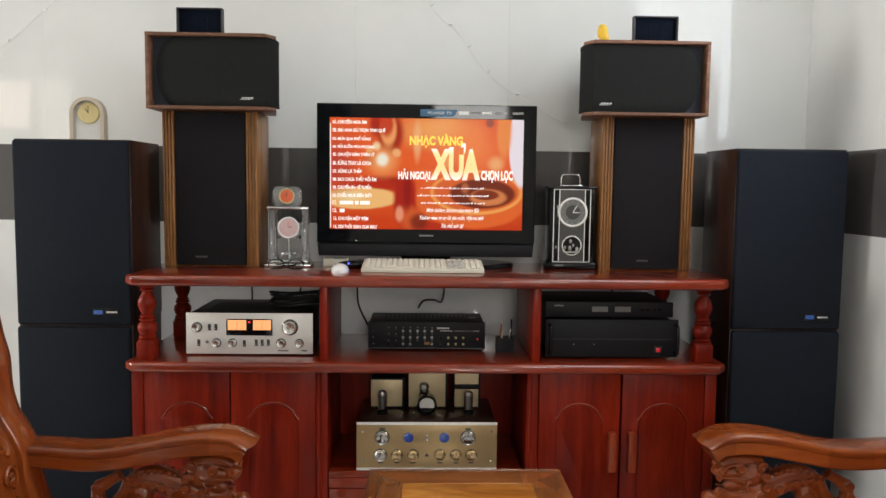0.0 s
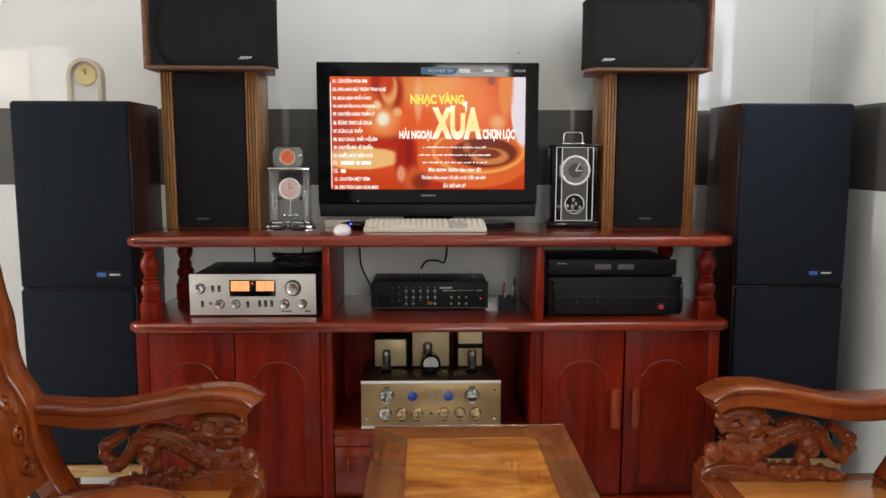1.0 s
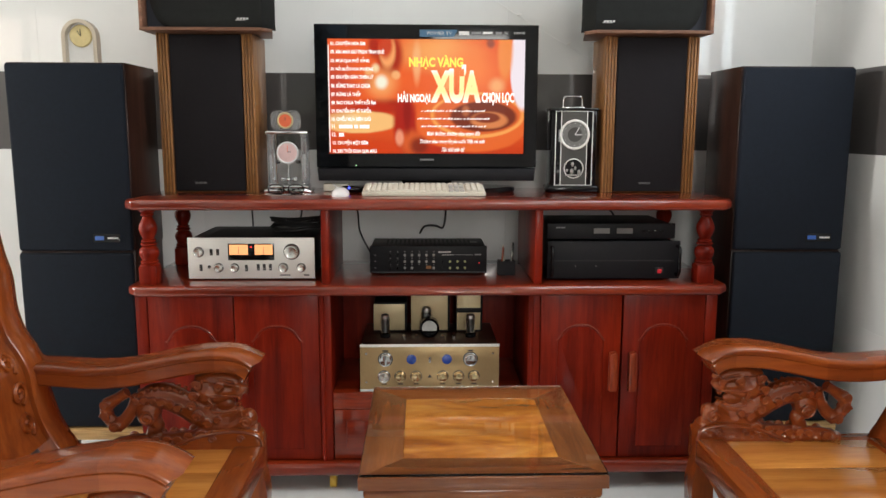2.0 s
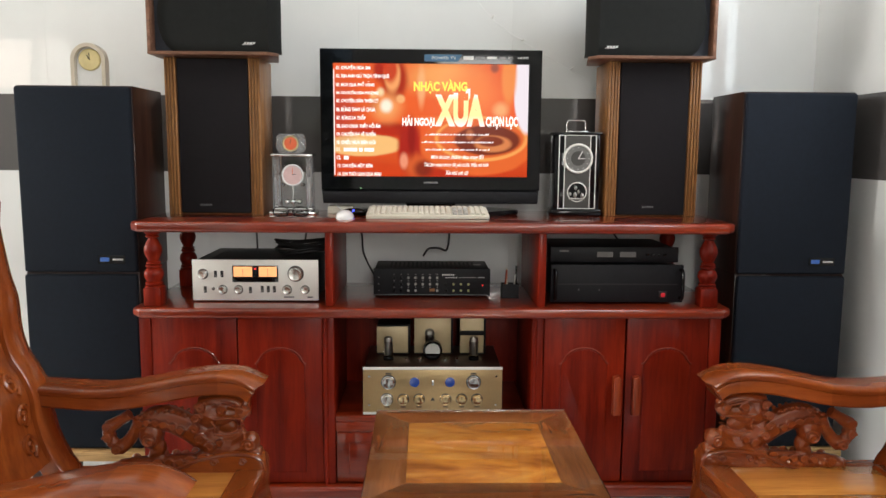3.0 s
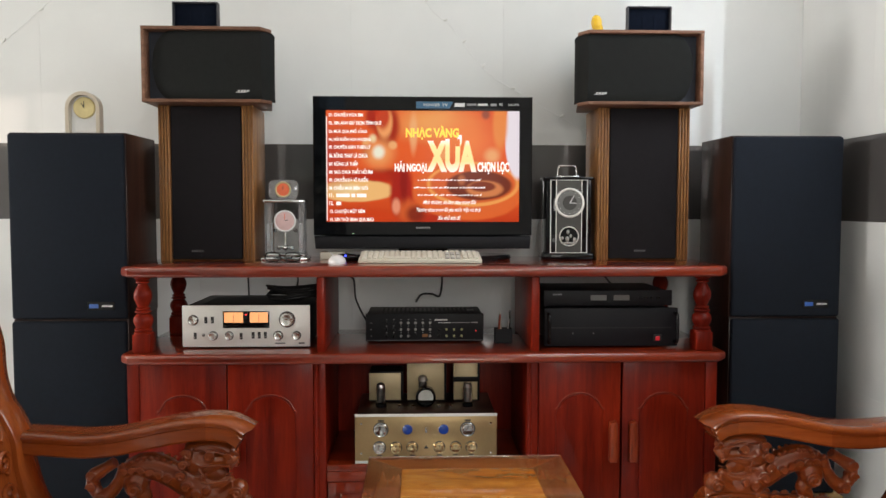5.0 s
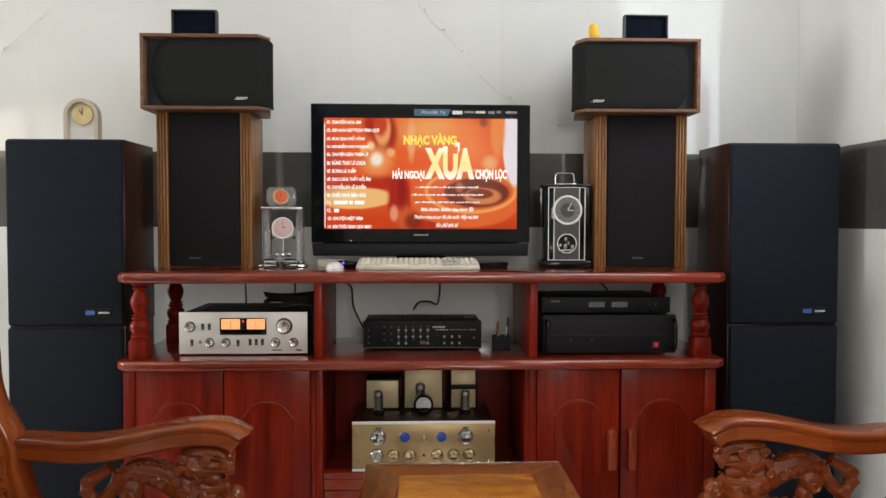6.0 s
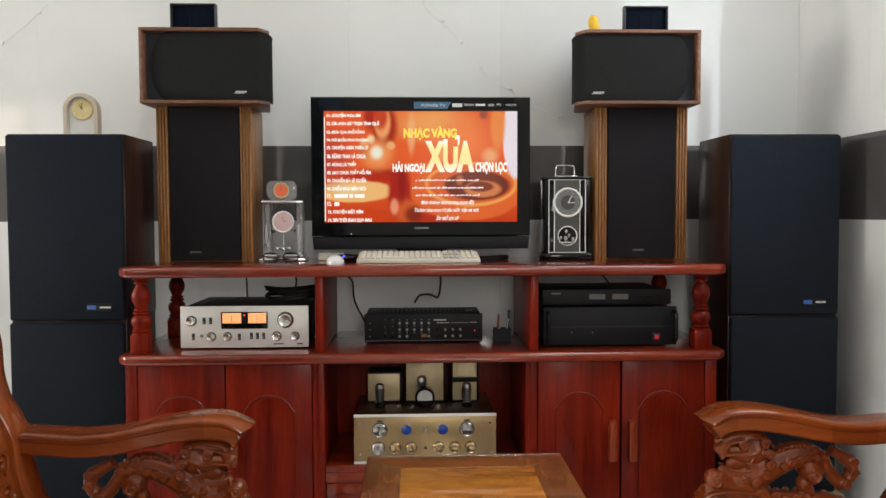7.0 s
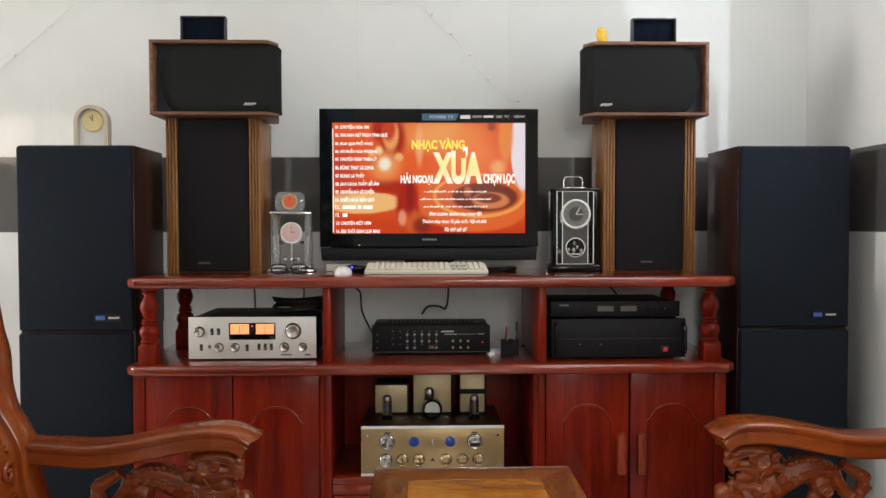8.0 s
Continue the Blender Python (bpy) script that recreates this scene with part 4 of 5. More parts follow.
             (0.025, 0.417, 0.012, 1, 0.03), (0.052, 0.42, 0.012, -1, 0.03), (0.08, 0.421, 0.012, 1, 0.03), (0.108, 0.42, 0.012, -1, 0.03), (-0.025, 0.41, 0.013, -1, 0.03), (0.135, 0.43, 0.012, 1, 0.028)]
    for x, z, R, f, y in curls:
        for s in (-1, 1):
            aball(bm, (x, s * (y - 0.006), z), 1.0, (R * 0.95, 0.007, R * 0.95), 2)
            spiral(bm, x, z, s * (y + 0.0005), R, 1.6, 0.0034, f)
    # brow, lip and spine lines
    for s in (-1, 1):
        for pts in ([(0.178, 0.552), (0.205, 0.54), (0.24, 0.542), (0.276, 0.54)], [(0.185, 0.585), (0.215, 0.583), (0.25, 0.574), (0.278, 0.566)], [(0.2, 0.498), (0.232, 0.496), (0.268, 0.503)], [(0.195, 0.53), (0.205, 0.518), (0.2, 0.505)]):
            atube(bm, spline([(x, s * 0.0285, z) for x, z in pts], 5), 0.0034, 6)
        for i in range(9):
            a = i / 8
            aball(bm, (0.0 + 0.14 * a, s * 0.017, 0.543 + 0.018 * math.sin(math.pi * a)), 0.007, (1, 0.8, 1), 1)
    me = bpy.data.meshes.new("tmp")
    bm.to_mesh(me)
    bm.free()
    tmp = new("tmp", me)
    rm = tmp.modifiers.new("r", "REMESH")
    rm.mode, rm.voxel_size = "VOXEL", 0.0022
    sm = tmp.modifiers.new("s", "SMOOTH")
    sm.factor, sm.iterations = 0.4, 1
    bpy.context.view_layer.update()
    out = bpy.data.meshes.new_from_object(tmp.evaluated_get(bpy.context.evaluated_depsgraph_get()))
    bpy.data.objects.remove(tmp)
    out.name = "carving"
    out.materials.clear()
    out.materials.append(carve_wood)
    out.polygons.foreach_set("use_smooth", [True] * len(out.polygons))
    return out


STILE = [(-0.19, 0.0), (-0.195, 0.2), (-0.186, 0.36), (-0.212, 0.42), (-0.238, 0.476), (-0.256, 0.55), (-0.262, 0.61), (-0.283, 0.661), (-0.308, 0.705), (-0.325, 0.77), (-0.33, 0.85), (-0.345, 0.91), (-0.36, 1.0), (-0.37, 1.08)]


def chair_arm(y):
    """A flowing arm board: a broad top with a bead and a groove along its edges, cut off slanting at the front."""
    path = spline([(-0.275, y, 0.606), (-0.19, y, 0.6), (-0.1, y, 0.594), (-0.018, y, 0.599), (0.056, y, 0.613), (0.137, y, 0.629), (0.207, y, 0.637), (0.262, y, 0.634), (0.3, y, 0.622), (0.326, y, 0.61)], 5)
    secs = []
    n = len(path) - 1
    for i in range(n + 1):
        u = i / n
        hw, hh = 0.055 + 0.004 * u, 0.026 + 0.003 * math.sin(math.pi * u)
        half = [(hw * 0.84, -hh), (hw * 0.93, -hh * 0.82), (hw * 0.94, hh * 0.05), (hw * 0.93, hh * 0.2), (hw * 0.87, hh * 0.26), (hw * 0.87, hh * 0.42), (hw * 0.97, hh * 0.46), (hw, hh * 0.6), (hw * 0.985, hh * 0.76), (hw * 0.92, hh * 0.9), (hw * 0.6, hh * 1.02)]
        secs.append(half + [(-a, b) for a, b in half[::-1]])
    bm = bmesh.new()
    asweep(bm, path, secs)
    # the end is cut back below and rounded at its corners
    for v in bm.verts:
        k = max(0.0, (v.co.x - 0.27) / 0.06)
        if k > 0:
            side = min(1.0, abs(v.co.y - y) / 0.059)
            v.co.x -= k * (0.018 * max(0, (0.632 - v.co.z) / 0.05) + 0.016 * side ** 4)
    return bm


def sofa_chair(name, at, rz, label, category, W, planks):
    c = thing(name, at, label, category, rz)
    lion = carved_lion()
    for s in (-1, 1):
        part("arm", chair_arm(s * W), chair_x, c)
        car = new("carving", lion)
        car.parent = c
        car["label"] = "pierced carved lion panel"
        car.location = (0, s * W, -0.004)
        # side rail: low behind, swelling to an arch at the front, with a bead along its edge and three rosettes
        top = [(p.x, p.z) for p in spline([(-0.2, 0, 0.387), (-0.09, 0, 0.386), (0.0, 0, 0.386), (0.069, 0, 0.395), (0.115, 0, 0.413), (0.16, 0, 0.431), (0.24, 0, 0.446), (0.295, 0, 0.443), (0.325, 0, 0.43), (0.334, 0, 0.405)], 4)]
        part("side_rail", prism([(-0.2, 0.33), (0.334, 0.33)] + top[::-1], s * W - 0.034, s * W + 0.026, "xz", b=0.005), chair_x, c)
        bm = atube(bmesh.new(), [(u, s * (W - 0.034), v - 0.006) for u, v in top[8:]], 0.0045, 8)
        for k in (0.13, 0.2, 0.275):
            spiral(bm, k, 0.414 if k < 0.15 else 0.42, s * (W - 0.034), 0.011, 1.6, 0.0028)
        part("carved_line", bm, carve_wood, c)
        st = asweep(bmesh.new(), spline([(x, s * (W - 0.028), z) for x, z in STILE], 5), [(-0.045, -0.022), (-0.04, -0.026), (0.04, -0.026), (0.045, -0.022), (0.045, 0.022), (0.04, 0.026), (-0.04, 0.026), (-0.045, 0.022)])
        part("back_stile", st, chair_z, c)
        part("front_leg", asweep(bmesh.new(), spline([(0.295, s * (W - 0.005), 0.345), (0.31, s * W, 0.26), (0.3, s * W, 0.14), (0.29, s * W, 0.05), (0.31, s * W, 0.0)], 5), [(-0.03, -0.03), (0.03, -0.03), (0.03, 0.03), (-0.03, 0.03)]), chair_z, c)
    part("front_rail", box(0.255, 0.335, -W + 0.022, W - 0.022, 0.33, 0.4, b=0.008), chair_y, c)
    part("rear_rail", box(-0.215, -0.14, -W + 0.022, W - 0.022, 0.33, 0.4, b=0.008), chair_y, c)
    V = W - 0.045
    ap = [(-V, 0.335)] + [(-V + 2 * V * i / 28, 0.285 + 0.02 * math.cos(i / 28 * 6 * math.pi)) for i in range(29)] + [(V, 0.335)]
    part("apron", prism(ap, 0.29, 0.312, "yz", b=0.003), chair_y, c)
    step = 2 * (W - 0.023) / planks
    for i in range(planks):
        y0 = -W + 0.023 + i * step
        part("seat_plank", box(-0.14, 0.255, y0, y0 + step - 0.0015, 0.37, 0.392, b=0.002), seat_wood, c)
    # back panel bent like the stiles, with raised carving
    prof = [p for p in spline([(x, 0, z) for x, z in STILE[2:]], 4) if p.z > 0.42]
    bm = asweep(bmesh.new(), prof, [(-W + 0.065, -0.01), (W - 0.065, -0.01), (W - 0.065, 0.01), (-W + 0.065, 0.01)])
    back = part("back_panel", bm, chair_z, c)

    def on_back(y, z, lift=0.014):
        for p, q in zip(prof, prof[1:]):
            if p.z <= z <= q.z:
                return Vector((p.x + (q.x - p.x) * (z - p.z) / (q.z - p.z) + lift, y, z))
        return Vector((prof[-1].x + lift, y, z))
    bm = bmesh.new()
    atube(bm, [on_back(0.14 * math.cos(a), 0.72 + 0.2 * math.sin(a)) for a in (2 * math.pi * i / 40 for i in range(40))], 0.008, 6, True)
    for sy in (-1, 1):
        for z0 in (0.5, 0.58, 0.66, 0.76, 0.86, 0.96):
            pts = [on_back(sy * (W - 0.12 + 0.03 * (1 - 0.85 * i / 20) * math.cos(5 + i * 0.5)), z0 + 0.032 * (1 - 0.85 * i / 20) * math.sin(5 + i * 0.5)) for i in range(21)]
            atube(bm, pts, 0.0065, 6)
    for k in range(7):
        a = 2 * math.pi * k / 7
        pts = [on_back(0.05 * math.cos(a) + 0.028 * (1 - 0.8 * i / 16) * math.cos(a + i * 0.55), 0.72 + 0.08 * math.sin(a) + 0.03 * (1 - 0.8 * i / 16) * math.sin(a + i * 0.55)) for i in range(17)]
        atube(bm, pts, 0.007, 6)
    part("back_carving", bm, chair_z, c, "raised scroll carving")
    part("crest_rail", asweep(bmesh.new(), spline([(-0.36, -W, 1.07), (-0.365, -W / 2, 1.1), (-0.37, 0, 1.14), (-0.365, W / 2, 1.1), (-0.36, W, 1.07)], 6), [(-0.03, -0.035), (0.03, -0.035), (0.03, 0.035), (-0.03, 0.035)]), chair_y, c)
    return c


sofa_chair("sofa_chair", (-0.79, -0.795, 0), 0, "carved varnished wooden armchair with pierced lion arm panels", "armchair", 0.325, 4)
sofa_chair("sofa_bench", (1.05, -1.155, 0), 180, "carved varnished wooden sofa bench with pierced lion arm panels", "sofa", 0.7, 8)

# ---- coffee table ----
TX0, TX1, TY0, TY1, TZ = -0.174, 0.378, -0.872, -0.295, 0.484
tab = thing("coffee_table", (0, 0, 0), "wooden coffee table with golden inset panel under glass", "table")
cx0, cx1, cy0, cy1 = TX0 + 0.097, TX1 - 0.096, TY0 + 0.094, TY1 - 0.097


def mitred(pts, z0, z1):
    return prism(pts, z0, z1, "xy", b=0.002)


part("frame_rail", mitred([(TX0, TY1), (TX1, TY1), (cx1, cy1), (cx0, cy1)], TZ - 0.03, TZ), table_frame_x, tab)
part("frame_rail", mitred([(TX0, TY0), (TX1, TY0), (cx1, cy0), (cx0, cy0)], TZ - 0.03, TZ), table_frame_x, tab)
part("frame_rail", mitred([(TX0, TY0), (cx0, cy0), (cx0, cy1), (TX0, TY1)], TZ - 0.03, TZ), table_frame_y, tab)
part("frame_rail", mitred([(TX1, TY0), (cx1, cy0), (cx1, cy1), (TX1, TY1)], TZ - 0.03, TZ), table_frame_y, tab)
part("inset_panel", box(cx0, cx1, cy0, cy1, TZ - 0.028, TZ - 0.001, b=0.001), table_panel, tab, "golden figured wood panel")
part("lower_moulding", box(TX0 + 0.01, TX1 - 0.01, TY0 + 0.01, TY1 - 0.01, TZ - 0.06, TZ - 0.031, b=0.01, seg=3), table_frame_x, tab)
for y in (TY0 + 0.04, TY1 - 0.06):
    part("apron", box(TX0 + 0.07, TX1 - 0.07, y, y + 0.02, TZ - 0.13, TZ - 0.06, b=0.003), table_frame_x, tab)
for x in (TX0 + 0.04, TX1 - 0.06):
    part("apron", box(x, x + 0.02, TY0 + 0.07, TY1 - 0.07, TZ - 0.13, TZ - 0.06, b=0.003), table_frame_y, tab)
for x, sx in ((TX0 + 0.05, -1), (TX1 - 0.05, 1)):
    for y, sy in ((TY0 + 0.05, -1), (TY1 - 0.05, 1)):
        part("leg", asweep(bmesh.new(), spline([(x, y, TZ - 0.06), (x + sx * 0.012, y + sy * 0.012, TZ - 0.15), (x, y, 0.12), (x - sx * 0.005, y - sy * 0.005, 0.04), (x + sx * 0.015, y + sy * 0.015, 0)], 5), [(-0.026, -0.026), (0.026, -0.026), (0.026, 0.026), (-0.026, 0.026)]), chair_z, tab)
gl = thing("table_glass", (0, 0, TZ), "clear glass sheet lying on the coffee table", "glass sheet")
gs = part("glass_sheet", box(TX0 + 0.002, TX1 - 0.002, TY0 + 0.004, TY1 - 0.002, 0.0005, 0.0065, b=0.001, seg=1), table_glass, gl)
gs.visible_shadow = False


# ---- hi-fi units ----
def feet(t, xs, ys, h, r=0.014):
    f = part("foot", lathe([(r, 0), (r * 1.1, h * 0.4), (r * 0.9, h)], seg=14), rubber, t, "black rubber foot")
    f.location = (xs[0], ys[0], 0)
    for x, y in ((xs[1], ys[0]), (xs[0], ys[1]), (xs[1], ys[1])):
        again(f, (x, y, 0))


def knob(parent, x, y, z, r, depth, material, pointer=None, label="", name="knob"):
    k = part(name, lathe([(r * 1.06, 0), (r * 1.06, depth * 0.25), (r, depth * 0.3), (r * 0.96, depth * 0.94), (r * 0.86, depth), (r * 0.8, depth * 0.97), (0, depth * 0.97)], (x, y, z), "y", 28), material, parent, label)
    part("collar", lathe([(r * 1.22, 0), (r * 1.22, 0.0012), (r * 1.1, 0.0018)], (x, y, z), "y", 28), dark_print, k)
    if pointer:
        part("pointer", box(x - r * 0.05, x + r * 0.05, y - depth - 0.0006, y - depth * 0.9, z + r * 0.2, z + r * 0.8, b=0), pointer, k)
    return k


amp = thing("amplifier", (-0.605, 0.105, SHELF), "silver-faced amplifier with two amber meters", "amplifier")
AW, A0, A1 = 0.2115, 0.006, 0.145
feet(amp, (-0.17, 0.17), (0.04, 0.28), 0.011)
part("case", box(-AW + 0.006, AW - 0.006, 0.006, 0.33, A0 + 0.004, A1 - 0.004, b=0.003), black_paint, amp, "black metal case")
bm = bmesh.new()
for i in range(24):
    abox(bm, -0.16 + i * 0.0135, -0.153 + i * 0.0135, 0.06, 0.26, A1 - 0.0045, A1 - 0.003, b=0)
part("vent_grille", bm, rubber, amp)
face = part("front_panel", box(-AW, AW, 0.0, 0.006, A0, A1, b=0.0015), silver, amp, "brushed silver front panel")


def fu(u):
    return -AW + 2 * AW * u


def fv(v):
    return A1 - (A1 - A0) * v


win = part("meter_window", box(fu(0.318), fu(0.682), -0.003, 0.0, fv(0.545), fv(0.14), b=0.0012), black_gloss, face, "black meter window")
for a, b in ((0.33, 0.476), (0.53, 0.67)):
    part("meter", box(fu(a), fu(b), -0.0045, -0.003, fv(0.41), fv(0.165), b=0), amber_glow, win, "amber lit meter scale")
    c = (a + b) / 2
    part("needle", box(fu(c) - 0.0006, fu(c) + 0.0006, -0.0055, -0.0045, fv(0.4), fv(0.22), b=0), dark_print, win)
part("pilot_light", box(fu(0.5) - 0.003, fu(0.5) + 0.003, -0.0042, -0.003, fv(0.24), fv(0.2), b=0), red_glow, win)
knob(face, fu(0.82), 0, fv(0.34), 0.0225, 0.02, knob_silver)
knob(face, fu(0.087), 0, fv(0.35), 0.0145, 0.018, knob_silver)
for u, r in ((0.24, 0.013), (0.365, 0.0125), (0.75, 0.0135), (0.893, 0.0125)):
    knob(face, fu(u), 0, fv(0.73), r, 0.016, knob_silver)


def lever(u, v):
    s = part("switch_slot", box(fu(u) - 0.005, fu(u) + 0.005, -0.0012, 0.0, fv(v) - 0.011, fv(v) + 0.011, b=0.0005, seg=1), dark_print, face, "black switch slot")
    part("lever", alathe(bmesh.new(), [(0.002, 0), (0.0026, 0.012), (0.0018, 0.014)], (fu(u), 0, fv(v) - 0.003), "y", 10), chrome, s, "chrome lever")


for u, v in ((0.185, 0.35), (0.236, 0.35), (0.1, 0.73), (0.458, 0.74), (0.552, 0.72), (0.6, 0.72), (0.648, 0.72)):
    lever(u, v)
part("jack", lathe([(0.005, 0), (0.005, 0.002), (0.003, 0.002), (0.003, 0.0)], (fu(0.165), 0, fv(0.71)), "y", 14), dark_print, face)
bm = bmesh.new()
for i in range(5):
    plate(bm, fu(0.725) + i * 0.007, fu(0.725) + i * 0.007 + 0.0055, fv(0.93), fv(0.9), 0.0, 0.0008)
part("name_mark", bm, dark_print, face)
part("model_mark", plate(bmesh.new(), fu(0.91), fu(0.955), fv(0.93), fv(0.9), 0.0, 0.0008), dark_print, face)

coil = thing("coiled_cable", (-0.475, 0.28, SHELF + A1), "loosely coiled black cable lying on the amplifier", "cable")
rc = random.Random(11)
for k in range(5):
    bm = bmesh.new()
    ph, R = rc.uniform(0, 6), rc.uniform(0.06, 0.085)
    atube(bm, [(R * 1.2 * math.cos(a) + rc.uniform(-0.002, 0.002), R * 0.75 * math.sin(a), 0.0105 + k * 0.008 + 0.006 * math.sin(a * 2 + ph)) for a in (2 * math.pi * i / 30 for i in range(30))], 0.0042, 8, True)
    part("cable_loop", bm, dark_cable, coil)
part("cable_end", atube(bmesh.new(), spline([(0.05, 0.04, 0.02), (0.1, 0.06, 0.012), (0.125, 0.02, 0.006), (0.12, -0.06, 0.005)], 6), 0.0042, 8), dark_cable, coil)

mix = thing("karaoke_mixer", (-0.009, 0.2, SHELF), "black karaoke mixer amplifier with rows of small knobs", "mixer")
MW, M0, M1 = 0.2055, 0.007, 0.102
feet(mix, (-0.16, 0.16), (0.03, 0.15), 0.009, 0.012)
part("case", box(-MW + 0.004, MW - 0.004, 0.008, 0.2, M0, M1 - 0.002, b=0.003), black_paint, mix)
mf = part("front_panel", box(-MW, MW, 0, 0.008, M0 - 0.002, M1, b=0.003), black_matt, mix, "black front panel")
rim = bmesh.new()
plate(rim, -MW + 0.004, MW - 0.004, M0 + 0.001, M0 + 0.0025, 0, 0.0008)
part("trim_line", rim, grey_print, mf)


def mu(u):
    return -MW + 2 * MW * u


def mv(v):
    return M1 - (M1 - M0) * v


for j, v in enumerate((0.34, 0.58, 0.82)):
    for i in range(7):
        if j == 2 and i in (4, 5):
            continue
        knob(mf, mu(0.195 + i * 0.0615 - 0.02), 0, mv(v), 0.0042, 0.01, steel if i > 1 else black_gloss)
for v in (0.58, 0.82):
    for i in range(4):
        knob(mf, mu(0.62 + i * 0.064), 0, mv(v), 0.0038, 0.01, yellow_knob if i else black_gloss)
part("selector_window", plate(bmesh.new(), mu(0.48), mu(0.525), mv(0.86), mv(0.75), 0, 0.001), orange_label, mf)
part("power_light", plate(bmesh.new(), mu(0.93), mu(0.938), mv(0.66), mv(0.61), 0, 0.001), red_glow, mf, "red power light")
bm = bmesh.new()
for i in range(6):
    aprism(bm, [(mu(0.585) + i * 0.0075, mv(0.26)), (mu(0.585) + i * 0.0075 + 0.005, mv(0.26)), (mu(0.585) + i * 0.0075 + 0.0065, mv(0.205)), (mu(0.585) + i * 0.0075 + 0.0015, mv(0.205))], -0.001, 0.0, "xz")
for i in range(5):
    plate(bm, mu(0.615) + i * 0.009, mu(0.615) + i * 0.009 + 0.006, mv(0.35), mv(0.322), 0, 0.001)
part("name_mark", bm, white_print, mf, "white slanted name mark")
part("printed_line", plate(bmesh.new(), mu(0.73), mu(0.88), mv(0.345), mv(0.325), 0, 0.001), grey_print, mf)
part("printed_line", plate(bmesh.new(), mu(0.895), mu(0.95), mv(0.35), mv(0.31), 0, 0.001), grey_print, mf)
dash = part("printed_dash", plate(bmesh.new(), 0, 0.005, -0.0012, 0.0012, 0, 0.001), grey_print, mf)
dash.location = (mu(0.04), 0, mv(0.34))
for v in (0.34, 0.58, 0.82):
    if v > 0.4:
        again(dash, (mu(0.04), 0, mv(v)))
    for i in range(7):
        again(dash, (mu(0.17 + i * 0.0615), 0, mv(v - 0.122)))
bm = bmesh.new()
for i in range(20):
    abox(bm, -0.15 + i * 0.0155, -0.143 + i * 0.0155, 0.05, 0.16, M1 - 0.0025, M1 - 0.001, b=0)
part("vent_grille", bm, rubber, mix)
part("top_label", box(0.15, 0.178, 0.09, 0.115, M1 - 0.0022, M1 - 0.0015, b=0), grey_print, mix)

pwr = thing("power_amplifier", (0.617, 0.085, SHELF), "black rack power amplifier with red switch", "amplifier")
feet(pwr, (-0.17, 0.17), (0.05, 0.3), 0.012)
part("case", box(-0.205, 0.205, 0.012, 0.36, 0.01, 0.133, b=0.003), black_paint, pwr)
pf = part("front_panel", box(-0.226, 0.226, 0.0, 0.012, 0.006, 0.135, b=0.003), black_matt, pwr, "black front panel with a groove")
part("groove", box(-0.205, 0.205, -0.0015, 0.0, 0.066, 0.07, b=0), rubber, pf)
for s in (-1, 1):
    part("rack_handle", asweep(bmesh.new(), spline([(s * 0.214, 0.0, 0.022), (s * 0.214, -0.028, 0.026), (s * 0.214, -0.032, 0.07), (s * 0.214, -0.028, 0.114), (s * 0.214, 0.0, 0.118)], 5), circ(0.0055, 10)), black_gloss, pf, "black rack handle")
sw = part("power_switch", box(0.142, 0.17, -0.004, 0.0, 0.022, 0.045, b=0.001), rubber, pf)
part("rocker", box(0.149, 0.163, -0.008, -0.004, 0.026, 0.04, b=0.002), glow("red_rocker", (0.7, 0.015, 0.03), 0.35), sw, "lit red rocker")
for x in (-0.13, -0.06):
    part("indicator", lathe([(0.002, 0), (0.002, 0.001), (0, 0.0015)], (x, 0, 0.05), "y", 10), grey_print, pf)

tun = thing("tuner", (0.609, 0.1, SHELF + 0.135), "slim black hi-fi unit with two grey meters", "hi-fi unit")
feet(tun, (-0.16, 0.16), (0.04, 0.22), 0.008, 0.012)
part("case", box(-0.206, 0.206, 0.008, 0.27, 0.006, 0.056, b=0.003), black_paint, tun)
tf = part("front_panel", box(-0.218, 0.218, 0, 0.008, 0.006, 0.058, b=0.002), black_matt, tun)
for a, b in ((-0.06, -0.006), (0.018, 0.072)):
    part("meter", plate(bmesh.new(), a, b, 0.024, 0.042, 0, 0.0012), grey_meter, tf, "grey meter window")
for i, x in enumerate((0.11, 0.13, 0.15, 0.17)):
    part("button", box(x - 0.006, x + 0.006, -0.004, 0, 0.03, 0.036, b=0.001), black_gloss, tf)
bm = bmesh.new()
for i in range(4):
    plate(bm, -0.188 + i * 0.008, -0.1815 + i * 0.008, 0.042, 0.047, 0, 0.001)
part("name_mark", bm, grey_print, tf)

tube = thing("tube_amplifier", (-0.006, 0.055, 0.348), "champagne-gold valve amplifier with transformers and glass tubes", "amplifier")
GW = 0.236
feet(tube, (-0.2, 0.2), (0.03, 0.26), 0.008, 0.014)
part("chassis", box(-GW + 0.004, GW - 0.004, 0.008, 0.3, 0.006, 0.163, b=0.004), dark_walnut, tube, "dark brown chassis")
gf = part("front_panel", box(-GW, GW, 0, 0.008, 0.004, 0.166, b=0.0025), champagne, tube, "champagne-gold front panel")
part("top_edge", box(-GW, GW, -0.003, 0.0, 0.158, 0.168, b=0.001), silver, gf, "bright silver edge")
part("bottom_edge", box(-GW, GW, -0.003, 0.0, 0.002, 0.011, b=0.001), silver, gf, "bright silver edge")
for x in (-0.15, 0.138):
    knob(gf, x, 0, 0.115, 0.021, 0.02, chrome, dark_print)
    part("printed_line", plate(bmesh.new(), x - 0.01, x + 0.01, 0.142, 0.147, 0, 0.0008), dark_print, gf)
